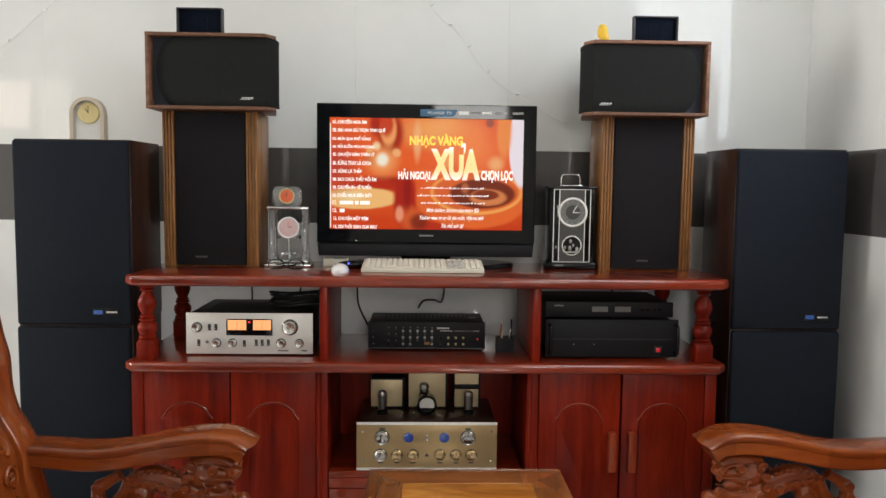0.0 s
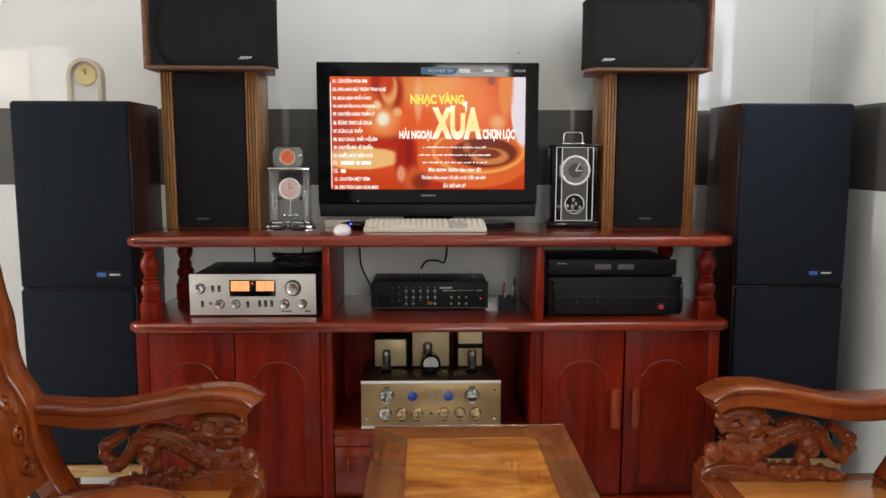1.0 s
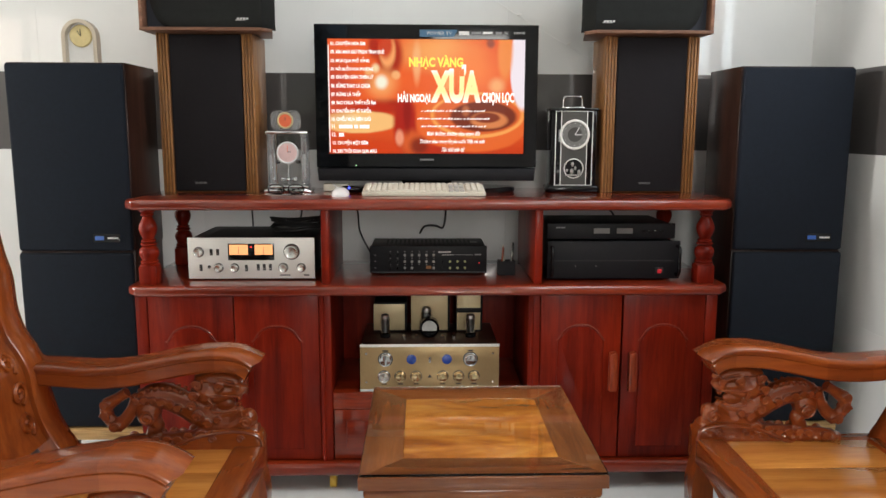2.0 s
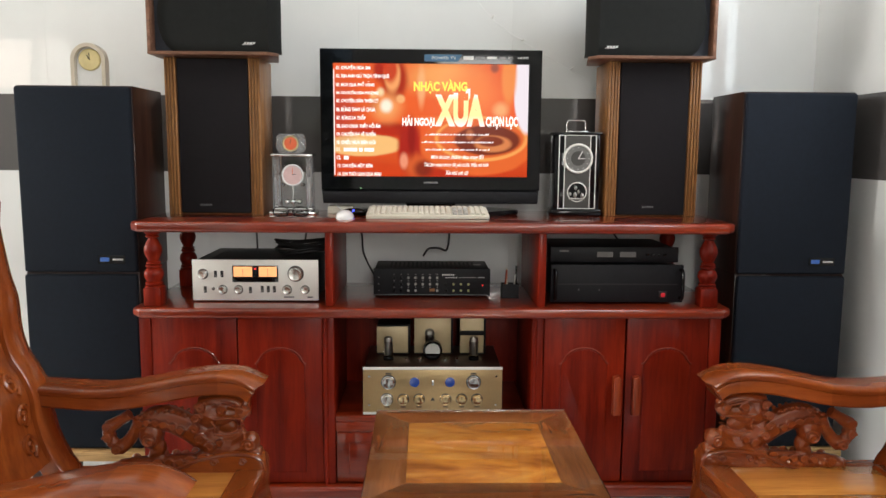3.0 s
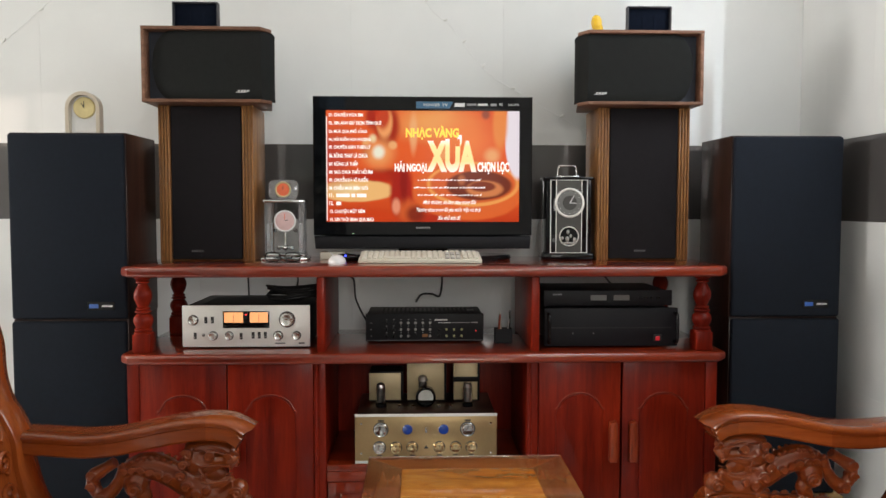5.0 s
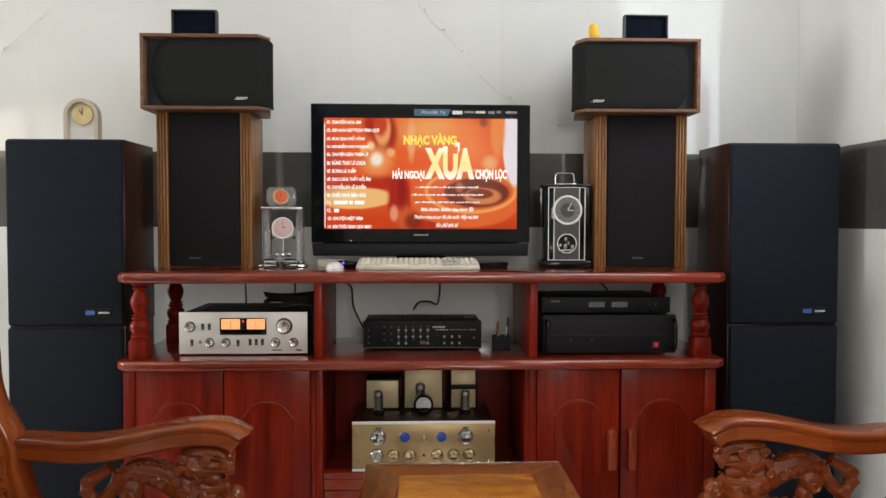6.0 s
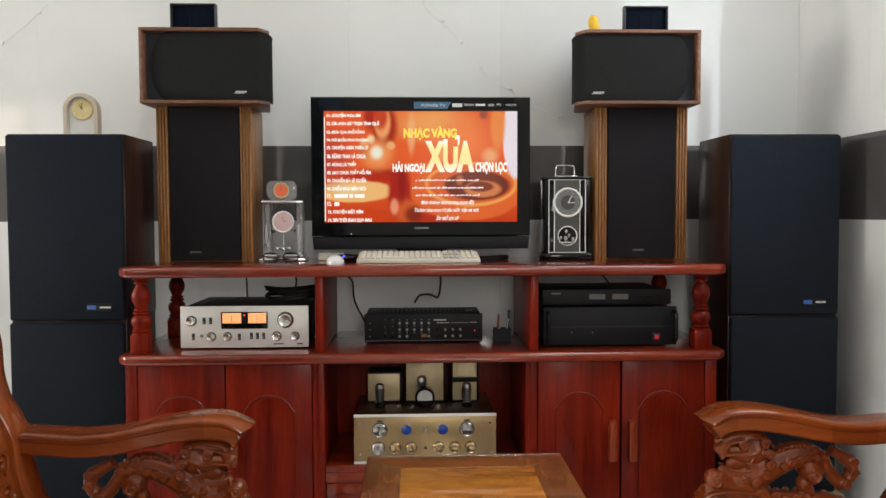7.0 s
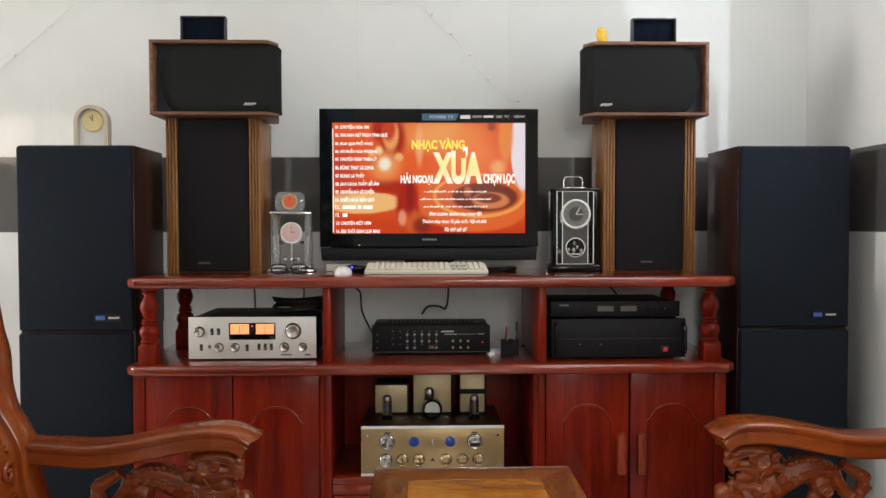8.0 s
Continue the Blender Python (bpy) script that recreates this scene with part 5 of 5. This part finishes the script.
for x in (-0.155, -0.1, -0.046, 0.044, 0.098, 0.15):
    knob(gf, x, 0, 0.055, 0.018 if x < -0.15 else 0.0165, 0.02, knob_silver if x < -0.15 else gold_knob, dark_print)
    part("printed_line", plate(bmesh.new(), x - 0.009, x + 0.009, 0.026, 0.03, 0, 0.0008), dark_print, gf)
for x in (-0.062, 0.058):
    part("jewel_light", lathe([(0.017, 0), (0.017, 0.003), (0.0155, 0.0045), (0.014, 0.004), (0, 0.007)], (x, 0, 0.115), "y", 24), blue_lens, gf, "blue round lens")
part("toggle", alathe(abox(bmesh.new(), -0.004, 0.004, -0.002, 0, 0.103, 0.122, b=0.001), [(0.002, 0), (0.003, 0.014), (0, 0.016)], (0, 0, 0.115), "y", 10), chrome, gf)
part("emblem", prism([(-0.008, 0.05), (0.008, 0.05), (0.0, 0.062)], -0.001, 0.0, "xz"), dark_print, gf)
screw = part("screw", lathe([(0.004, 0), (0.0035, 0.002), (0, 0.0022)], (0, 0, 0), "y", 12), chrome, gf)
screw.location = (-0.215, 0, 0.135)
for x, z in ((0.215, 0.135), (-0.215, 0.035), (0.215, 0.035)):
    again(screw, (x, 0, z))


def transformer(x0, x1, z1, band):
    t = part("transformer", box(x0, x1, 0.175, 0.275, 0.164, z1, b=0.004), black_paint, tube, "black transformer with gold front")
    part("cover", box(x0 - 0.001, x1 - 0.008, 0.171, 0.175, 0.17, z1 - 0.006, b=0.001), champagne_box, t, "champagne cover plate")
    if band:
        part("strap", box(x0 - 0.002, x1 - 0.004, 0.166, 0.171, 0.235, 0.252, b=0.001), black_paint, t)


transformer(-0.198, -0.08, 0.272, False)
transformer(-0.064, 0.074, 0.322, False)
transformer(0.1, 0.192, 0.312, True)


def valve(x, y, r, h):
    v = part("valve_socket", lathe([(r * 1.15, 0.163), (r * 1.15, 0.175), (r * 0.9, 0.178)], (x, y, 0), seg=18), black_gloss, tube)
    part("glass_envelope", lathe([(r * 0.85, 0.178), (r, 0.186), (r, 0.163 + h * 0.8), (r * 0.8, 0.163 + h * 0.94), (0, 0.163 + h)], (x, y, 0), seg=20), clear_glass, v, "clear glass tube")
    part("getter", lathe([(r * 0.9, 0.163 + h * 0.78), (r * 0.72, 0.163 + h * 0.92), (0, 0.163 + h * 0.965)], (x, y, 0), seg=20), steel, v, "silvered top")
    part("plate", lathe([(r * 0.5, 0.18), (r * 0.55, 0.19), (r * 0.55, 0.163 + h * 0.7), (r * 0.4, 0.163 + h * 0.76)], (x, y, 0), seg=12), grey_dial, v)


valve(-0.155, 0.11, 0.016, 0.085)
valve(0.145, 0.11, 0.016, 0.085)
valve(-0.01, 0.16, 0.018, 0.1)
mt = part("meter_housing", lathe([(0.034, -0.02), (0.034, 0.012), (0.03, 0.015), (0.027, 0.012), (0, 0.012)], (0.0, 0.1, 0.2), "y", 28), black_gloss, tube, "round black meter housing")
part("meter_face", prism([(0.026 * math.cos(a), 0.2 + 0.026 * math.sin(a)) for a in (math.pi * (-0.12 + 1.24 * i / 20) for i in range(21))], 0.086, 0.0878, "xz"), white_meter, mt, "white meter face")
for x in (-0.09, -0.045, 0.045, 0.085):
    part("top_knob", lathe([(0.006, 0.163), (0.006, 0.172), (0.004, 0.174), (0, 0.174)], (x, 0.09, 0), seg=14), chrome, tube)

# ---- small things on the shelf and the top ----
pen = thing("pen_holder", (0.265, 0.2, SHELF), "black pen holder with pens and a small brush", "pen holder")
bm = bmesh.new()
for a, b, c, d in ((-0.03, 0.03, -0.02, -0.017), (-0.03, 0.03, 0.017, 0.02), (-0.03, -0.027, -0.017, 0.017), (0.027, 0.03, -0.017, 0.017)):
    abox(bm, a, b, c, d, 0.002, 0.05, b=0.0005, seg=1)
abox(bm, -0.03, 0.03, -0.02, 0.02, 0, 0.004, b=0)
part("cup", bm, black_matt, pen)
for x, y, lean, h, mtl in ((-0.018, 0.0, 4, 0.095, handle_wood), (-0.006, 0.006, -3, 0.1, ivory), (0.012, 0.0, 6, 0.08, steel), (0.02, 0.004, 2, 0.11, black_gloss)):
    p = part("pen", lathe([(0.0015, 0.004), (0.0035, 0.012), (0.0035, h), (0.0025, h + 0.003)], seg=10), mtl, pen)
    p.matrix_basis = pose(x, y, 0, 0, lean, 0)


def cable(name, pts, r, label, mtl=None):
    c = thing(name, pts[0], label, "cable", group="loose cables")
    o = Vector(pts[0])
    part("cord", atube(bmesh.new(), spline([Vector(p) - o for p in pts], 7), r, 8), mtl or dark_cable, c)


cable("power_cable", [(0.06, 0.56, 0.97), (0.062, 0.56, 0.9), (0.05, 0.5, 0.855), (0.02, 0.44, 0.87), (-0.02, 0.42, 0.87), (-0.04, 0.4, 0.845)], 0.004, "thin black cable hanging behind the mixer")
cable("power_cable", [(-0.31, 0.54, 0.99), (-0.3, 0.5, 0.94), (-0.275, 0.45, 0.92), (-0.265, 0.42, 0.85), (-0.22, 0.38, 0.77), (-0.2, 0.4, 0.735)], 0.0035, "thin black cable hanging behind the mixer")
cable("power_cable", [(-0.7, 0.55, 0.99), (-0.695, 0.55, 0.9), (-0.69, 0.54, 0.8), (-0.68, 0.52, 0.735)], 0.0035, "thin black cable hanging against the wall")
cable("power_cable", [(-0.56, 0.55, 0.99), (-0.54, 0.54, 0.95), (-0.5, 0.52, 0.93), (-0.49, 0.45, 0.9)], 0.0035, "thin black cable hanging against the wall")
cable("power_cable", [(0.66, 0.56, 1.0), (0.67, 0.55, 0.95), (0.7, 0.53, 0.93), (0.72, 0.5, 0.9)], 0.0035, "thin black cable hanging against the wall")

kb = thing("keyboard", (-0.025, 0.115, TOP), "off-white full-size computer keyboard", "keyboard")
KW, KD = 0.208, 0.148
bm = aprism(bmesh.new(), [(0.0, 0.002), (KD, 0.002), (KD, 0.032), (0.004, 0.014), (0.0, 0.01)], -KW, KW, "yz", b=0.002)
part("tray", bm, ivory, kb)
keyb = box(-0.0075, 0.0075, -0.0078, 0.0078, 0, 0.008, b=0.0018, seg=1)
key = None
tilt = math.degrees(math.atan2(0.018, KD - 0.004))
for row in range(6):
    y = 0.018 + row * 0.0205 + (0.006 if row == 5 else 0)
    z = 0.0125 + (y - 0.004) * 0.018 / (KD - 0.004)
    for colm in range(21):
        x = -KW + 0.018 + colm * 0.01855 + (0.004 if colm > 14 else 0) + (0.004 if colm > 17 else 0)
        if x > KW - 0.008 or (row in (1, 2, 3) and colm in (15, 16, 17) and row != 1 and row != 3) or (row == 0 and 4 <= colm <= 8):
            continue
        if key is None:
            key = part("key", keyb, ivory_key, kb)
            key.matrix_basis = pose(x, y, z, tilt, 0, 0)
            grey_mesh = key.data.copy()
            grey_mesh.materials[0] = grey_key
        else:
            k = again(key, (x, y, z), (tilt, 0, 0))
            if (colm in (15, 16, 17) and row != 5):
                k.data = grey_mesh
sp = part("space_bar", box(-0.045, 0.045, -0.0078, 0.0078, 0, 0.008, b=0.0018, seg=1), ivory_key, kb)
sp.matrix_basis = pose(-KW + 0.018 + 6 * 0.01855, 0.018, 0.0143, tilt, 0, 0)

mouse = thing("mouse", (-0.305, 0.13, TOP), "glossy white oval computer mouse", "mouse")
bm = bmesh.new()
aball(bm, (0, 0, 0.006), 0.03, (1.0, 1.7, 0.8), 3)
bmesh.ops.bisect_plane(bm, geom=bm.verts[:] + bm.edges[:] + bm.faces[:], plane_co=(0, 0, 0.0), plane_no=(0, 0, -1), clear_outer=True)
bmesh.ops.holes_fill(bm, edges=bm.edges)
part("shell", bm, white_plastic, mouse)
cable("mouse_cable", [(-0.305, 0.182, TOP + 0.006), (-0.31, 0.24, TOP + 0.004), (-0.34, 0.3, TOP + 0.02), (-0.375, 0.34, TOP + 0.05), (-0.39, 0.36, TOP + 0.06)], 0.002, "thin white cable leading to a mouse", white_plastic)
small = thing("adapter_box", (-0.34, 0.33, TOP), "small ivory box on the sideboard top", "box")
part("body", box(-0.045, 0.045, -0.02, 0.03, 0, 0.028, b=0.003), ivory, small)
rem = thing("receiver_dongle", (-0.285, 0.25, TOP), "flat black oval receiver with a blue light", "receiver")
bm = bmesh.new()
aball(bm, (0, 0, 0.014), 0.03, (1.4, 0.9, 0.42), 3)
part("shell", bm, black_gloss, rem)
part("light", lathe([(0.004, 0), (0.004, 0.003), (0, 0.004)], (0.0, -0.024, 0.02), "y", 12), blue_glow, rem, "bright blue light")

# crystal clock with a second dial on top
ck = thing("crystal_clock", (-0.505, 0.31, TOP), "glass and chrome table clock with columns", "clock")
part("base", box(-0.082, 0.082, -0.05, 0.05, 0, 0.012, b=0.004), chrome, ck, "chrome base")
part("upper_base", box(-0.072, 0.072, -0.042, 0.042, 0.012, 0.026, b=0.006), chrome, ck, "chrome base step")
part("top_plate", box(-0.074, 0.074, -0.042, 0.042, 0.205, 0.215, b=0.003), chrome, ck, "chrome top plate")
col = part("column", lathe([(0.011, 0.026), (0.011, 0.032), (0.0085, 0.036), (0.0085, 0.195), (0.011, 0.199), (0.011, 0.205)], seg=18), acrylic, ck, "clear glass column")
col.location = (-0.056, -0.026, 0)
for x, y in ((0.056, -0.026), (-0.056, 0.028), (0.056, 0.028)):
    again(col, (x, y, 0))
part("back_pane", box(-0.05, 0.05, 0.036, 0.039, 0.026, 0.205, b=0), clear_glass, ck)
for x in (-0.069, 0.066):
    part("side_pane", box(x, x + 0.003, -0.036, 0.036, 0.026, 0.205, b=0.0005), acrylic, ck, "bevelled glass side")
dl = part("dial", lathe([(0.036, 0), (0.036, 0.006), (0.032, 0.007), (0, 0.007)], (0, -0.02, 0.139), "y", 32), pink_dial, ck, "pale pink dial")
bm = bmesh.new()
ring(bm, (0, -0.026, 0.139), 0.036, 0.0035)
part("bezel", bm, white_plastic, dl)
part("hand", box(-0.001, 0.001, -0.0285, -0.0275, 0.142, 0.165, b=0), orange_dial, dl)
part("hand", box(-0.001, 0.012, -0.0285, -0.0275, 0.141, 0.143, b=0), dark_print, dl)
bm = bmesh.new()
atube(bm, [(0, -0.015, 0.03), (0, -0.015, 0.1)], 0.003)
for i in range(4):
    a = math.pi / 2 * i
    aball(bm, (0.022 * math.cos(a), -0.015 + 0.015 * math.sin(a), 0.045), 0.009)
    atube(bm, [(0, -0.015, 0.05), (0.022 * math.cos(a), -0.015 + 0.015 * math.sin(a), 0.045)], 0.002)
part("pendulum", bm, chrome, ck, "chrome rotating pendulum")
for s in (-1, 1):
    part("wing", lathe([(0.004, 0.1), (0.01, 0.106), (0.004, 0.112)], (s * 0.036, -0.02, 0), seg=12), chrome, ck)
oc = thing("octagon_clock", (-0.512, 0.31, TOP + 0.215), "clear octagonal block with an orange dial", "clock")
part("block", prism([(-0.052, 0.016), (-0.04, 0.002), (0.04, 0.002), (0.052, 0.016), (0.052, 0.056), (0.04, 0.07), (-0.04, 0.07), (-0.052, 0.056)], -0.012, 0.012, "xz", b=0.002), acrylic, oc, "clear acrylic block")
d2 = part("dial", lathe([(0.026, 0), (0.026, 0.003), (0.022, 0.0035), (0, 0.0035)], (0, -0.012, 0.036), "y", 28), orange_dial, oc, "orange dial")
bm = bmesh.new()
ring(bm, (0, -0.0155, 0.036), 0.0255, 0.0032)
part("bezel", bm, gold_dial, d2, "gilt ring")
part("hand", box(-0.0008, 0.0008, -0.0175, -0.0165, 0.036, 0.05, b=0), dark_print, d2)

sg = thing("eyeglasses", (-0.5, 0.205, TOP), "folded black-rimmed eyeglasses by the clock", "eyeglasses")
bm = bmesh.new()
for s in (-1, 1):
    pts = [(s * 0.034 + 0.026 * math.copysign(abs(math.cos(a)) ** 0.7, math.cos(a)), 0, 0.017 + 0.0155 * math.copysign(abs(math.sin(a)) ** 0.7, math.sin(a))) for a in (2 * math.pi * i / 28 for i in range(28))]
    atube(bm, pts, 0.0026, 6, True)
atube(bm, spline([(-0.009, 0, 0.022), (0, -0.003, 0.025), (0.009, 0, 0.022)], 4), 0.0015, 6)
part("rim", bm, black_gloss, sg)
for s in (-1, 1):
    part("temple", atube(bmesh.new(), spline([(s * 0.061, 0.0, 0.024), (s * 0.064, 0.012, 0.022), (s * 0.02, 0.024, 0.012), (-s * 0.05, 0.03, 0.005)], 5), 0.0016, 6), black_gloss, sg)
    part("lens", prism([(s * 0.034 + 0.025 * math.cos(a), 0.017 + 0.0145 * math.sin(a)) for a in (2 * math.pi * i / 24 for i in range(24))], -0.0005, 0.0005, "xz"), clear_glass, sg)

# black table clock with a chrome handle
bc = thing("mantel_clock", (0.511, 0.29, TOP), "black table clock with silver lines, dial and chrome handle", "clock")
part("base", box(-0.093, 0.093, -0.005, 0.1, 0, 0.024, b=0.008), black_gloss, bc)
part("case", box(-0.082, 0.082, 0.006, 0.09, 0.024, 0.29, b=0.004), bezel_black, bc)
part("cap", box(-0.089, 0.089, 0.0, 0.096, 0.288, 0.298, b=0.004), black_gloss, bc)
pn = part("front_panel", box(-0.045, 0.045, 0.002, 0.006, 0.027, 0.286, b=0.0005, seg=1), slate_panel, bc, "slate grey panel")
# pale satin in place of chrome puts its bright reflection into the colour
for x in (-0.066, -0.046, 0.046, 0.066):
    part("silver_line", box(x - 0.0012, x + 0.0012, 0.0005, 0.006, 0.026, 0.287, b=0), silver, bc)
part("silver_line", box(-0.068, 0.068, 0.0005, 0.006, 0.0245, 0.0265, b=0), silver, bc)
part("silver_line", box(-0.068, 0.068, 0.0005, 0.006, 0.286, 0.2875, b=0), silver, bc)
dd = part("dial", lathe([(0.052, 0), (0.052, 0.003), (0.0, 0.0035)], (0.002, 0.003, 0.205), "y", 36), grey_dial, bc, "dark grey dial")
bm = bmesh.new()
ring(bm, (0.002, -0.001, 0.205), 0.0495, 0.0042, seg=40)
# paler than chrome, so the ring carries its reflection as colour
part("bezel", bm, silver, dd, "chrome ring in pale satin silver")
part("inner_dial", lathe([(0.026, 0), (0.026, 0.001), (0, 0.001)], (0.002, -0.0006, 0.205), "y", 28), slate_panel, dd)
part("hand", aprism(bmesh.new(), [(0.001, 0.205), (0.004, 0.204), (0.018, 0.23), (0.016, 0.231)], -0.003, -0.002, "xz"), white_print, dd)
part("hand", box(0.002, 0.026, -0.003, -0.002, 0.203, 0.2055, b=0), white_print, dd)
bm = bmesh.new()
for i in range(12):
    a = math.pi / 6 * i
    abox(bm, 0.002 + 0.039 * math.cos(a) - 0.001, 0.002 + 0.039 * math.cos(a) + 0.001, -0.0015, -0.0005, 0.205 + 0.039 * math.sin(a) - 0.001, 0.205 + 0.039 * math.sin(a) + 0.001, b=0)
part("hour_marks", bm, white_print, dd)
bm = bmesh.new()
ring(bm, (0.001, 0.0, 0.085), 0.034, 0.002, seg=36)
part("pendulum_ring", bm, silver, bc)
part("pendulum_window", lathe([(0.033, 0), (0.033, 0.001), (0, 0.001)], (0.001, 0.0025, 0.085), "y", 32), black_gloss, bc)
bm = bmesh.new()
for x, z, r in ((-0.004, 0.1, 0.007), (-0.006, 0.075, 0.009), (0.02, 0.072, 0.008), (-0.024, 0.078, 0.006), (0.006, 0.086, 0.006)):
    aball(bm, (x, -0.003, z), r, (0.8, 0.6, 1.2))
abox(bm, -0.028, 0.028, -0.006, 0.001, 0.058, 0.064, b=0.001)
part("pendulum", bm, steel, bc, "chrome pendulum weights")
part("handle_plate", box(-0.042, 0.042, 0.03, 0.06, 0.298, 0.303, b=0.002), chrome, bc)
part("handle", atube(bmesh.new(), spline([(-0.034, 0.045, 0.302), (-0.034, 0.045, 0.325), (-0.03, 0.045, 0.337), (-0.02, 0.045, 0.34), (0.02, 0.045, 0.34), (0.03, 0.045, 0.337), (0.034, 0.045, 0.325), (0.034, 0.045, 0.302)], 4), 0.0031, 10), chrome, bc, "chrome carrying handle")

# arched desk clock on the tall loudspeaker
ac = thing("desk_clock", (-1.183, 0.235, 1.444), "cream arched desk clock with a gold dial", "clock")
arch_out = [(-0.058, 0.0), (-0.058, 0.092)] + [(-0.058 * math.cos(a), 0.092 + 0.058 * math.sin(a)) for a in (math.pi * i / 20 for i in range(1, 20))] + [(0.058, 0.092), (0.058, 0.0)]
arch_in = [(0.046, 0.0), (0.046, 0.092)] + [(0.046 * math.cos(a), 0.092 + 0.046 * math.sin(a)) for a in (math.pi * i / 20 for i in range(1, 20))] + [(-0.046, 0.092), (-0.046, 0.0)]
part("arch_frame", aprism(bmesh.new(), arch_out + arch_in, 0.0, 0.034, "xz"), cream, ac, "cream arched frame")
part("base", box(-0.062, 0.062, -0.004, 0.04, -0.001, 0.006, b=0.002), cream, ac)
part("back_plate", prism([(u * 0.99, v) for u, v in arch_in], 0.022, 0.028, "xz"), white_plastic, ac)
d3 = part("dial", lathe([(0.037, 0), (0.037, 0.006), (0.034, 0.008), (0.032, 0.0065), (0, 0.0065)], (0, 0.022, 0.096), "y", 32), desk_dial, ac, "gold dial")
part("hand", box(-0.001, 0.001, 0.0135, 0.0155, 0.096, 0.118, b=0), dark_print, d3)
part("hand", prism([(-0.001, 0.096), (0.001, 0.095), (-0.008, 0.112), (-0.01, 0.111)], 0.0135, 0.0155, "xz"), dark_print, d3)

# yellow toy by the small box
ty = thing("yellow_toy", (0.595, 0.26, TOP + 0.8), "small rounded yellow plastic toy", "toy")
bm = bmesh.new()
aball(bm, (0.0, 0, 0.036), 0.028, (0.68, 0.6, 1.0), 3)
aball(bm, (0.005, 0, 0.018), 0.019, (0.95, 0.85, 0.95), 3)
aball(bm, (-0.004, -0.004, 0.05), 0.014, (0.95, 0.9, 0.9), 2)
part("body", bm, yellow_toy, ty)


# ---- string of tiny lamps stuck on the wall ----
def light_string(pts, label):
    s = thing("light_string", pts[0], label, "light string", group="wall light strings")
    o = Vector(pts[0])
    line = spline([Vector(p) - o for p in pts], 8)
    part("cord", atube(bmesh.new(), line, 0.0009, 6), clear_cable, s)
    bulb = None
    for i in range(4, len(line), 8):
        if bulb is None:
            bulb = part("bulb", lathe([(0.003, 0), (0.004, 0.004), (0.0035, 0.014), (0, 0.018)], seg=10), bulb_mat, s)
            bulb.matrix_basis = pose(*line[i], 20, 30, 0)
        else:
            again(bulb, line[i], (20, 30 + 25 * (i % 3), 0))


YW = YB - 0.004
light_string([(-0.12, YW, 2.15), (-0.038, YW, 2.047), (0.034, YW, 1.96), (0.105, YW, 1.9), (0.186, YW, 1.79), (0.269, YW, 1.71), (0.42, YW, 1.62), (0.627, YW, 1.505)], "clear string of tiny lamps on the wall")
light_string([(-1.9, YW, 1.65), (-1.687, YW, 1.792), (-1.576, YW, 1.879), (-1.398, YW, 2.039), (-1.25, YW, 2.16)], "clear string of tiny lamps on the wall")

# ---- wall and floor tiles ----
G = 0.00025


def tile(name, w, h, t, parent, material, plane):
    bm = abox(bmesh.new(), 0, w - G, 0, t, 0, h - G, b=0, seg=1) if plane == "xz" else abox(bmesh.new(), 0, t, 0, w - G, 0, h - G, b=0, seg=1) if plane == "yz" else abox(bmesh.new(), 0, w - G, 0, h - G, 0, t, b=0, seg=1)
    me = mesh_of(name, bm, material, False)

    def put(at):
        o = new(name, me)
        o.parent = parent
        o.location = at
    return put


ROWS = [(0.0, 0.551), (0.551, 0.6), (BAND1, 0.6), (BAND1 + 0.6, 0.6), (BAND1 + 1.2, H - BAND1 - 1.2)]
for z, h in ROWS:
    put = tile("wall_tile", 0.6, h, 0.008, wall_back, tile_white, "xz")
    for i in range(14):
        put((XR - 0.6 * (i + 1), YB, z))
put = tile("band_tile", 0.6, BAND1 - BAND0, 0.008, wall_back, tile_dark, "xz")
for i in range(14):
    put((XR - 0.6 * (i + 1), YB, BAND0))
for z, h in ROWS:
    put = tile("wall_tile", 0.3, h, 0.008, wall_right, tile_white, "yz")
    for y in (0.11, -0.19):
        put((XR, y, z))
    tile("wall_tile", YB - 0.41, h, 0.008, wall_right, tile_white, "yz")((XR, 0.41, z))
put = tile("band_tile", 0.6, BAND1 - BAND0, 0.008, wall_right, tile_dark, "yz")
put((XR, -0.49, BAND0))
tile("band_tile", YB - 0.11, BAND1 - BAND0, 0.008, wall_right, tile_dark, "yz")((XR, 0.11, BAND0))
put = tile("floor_tile", 0.5, 0.5, 0.008, floor, tile_floor, "xy")
for i in range(17):
    for j in range(11):
        put((XR - 0.5 * (i + 1), YB - 0.5 * (j + 1), -0.008))
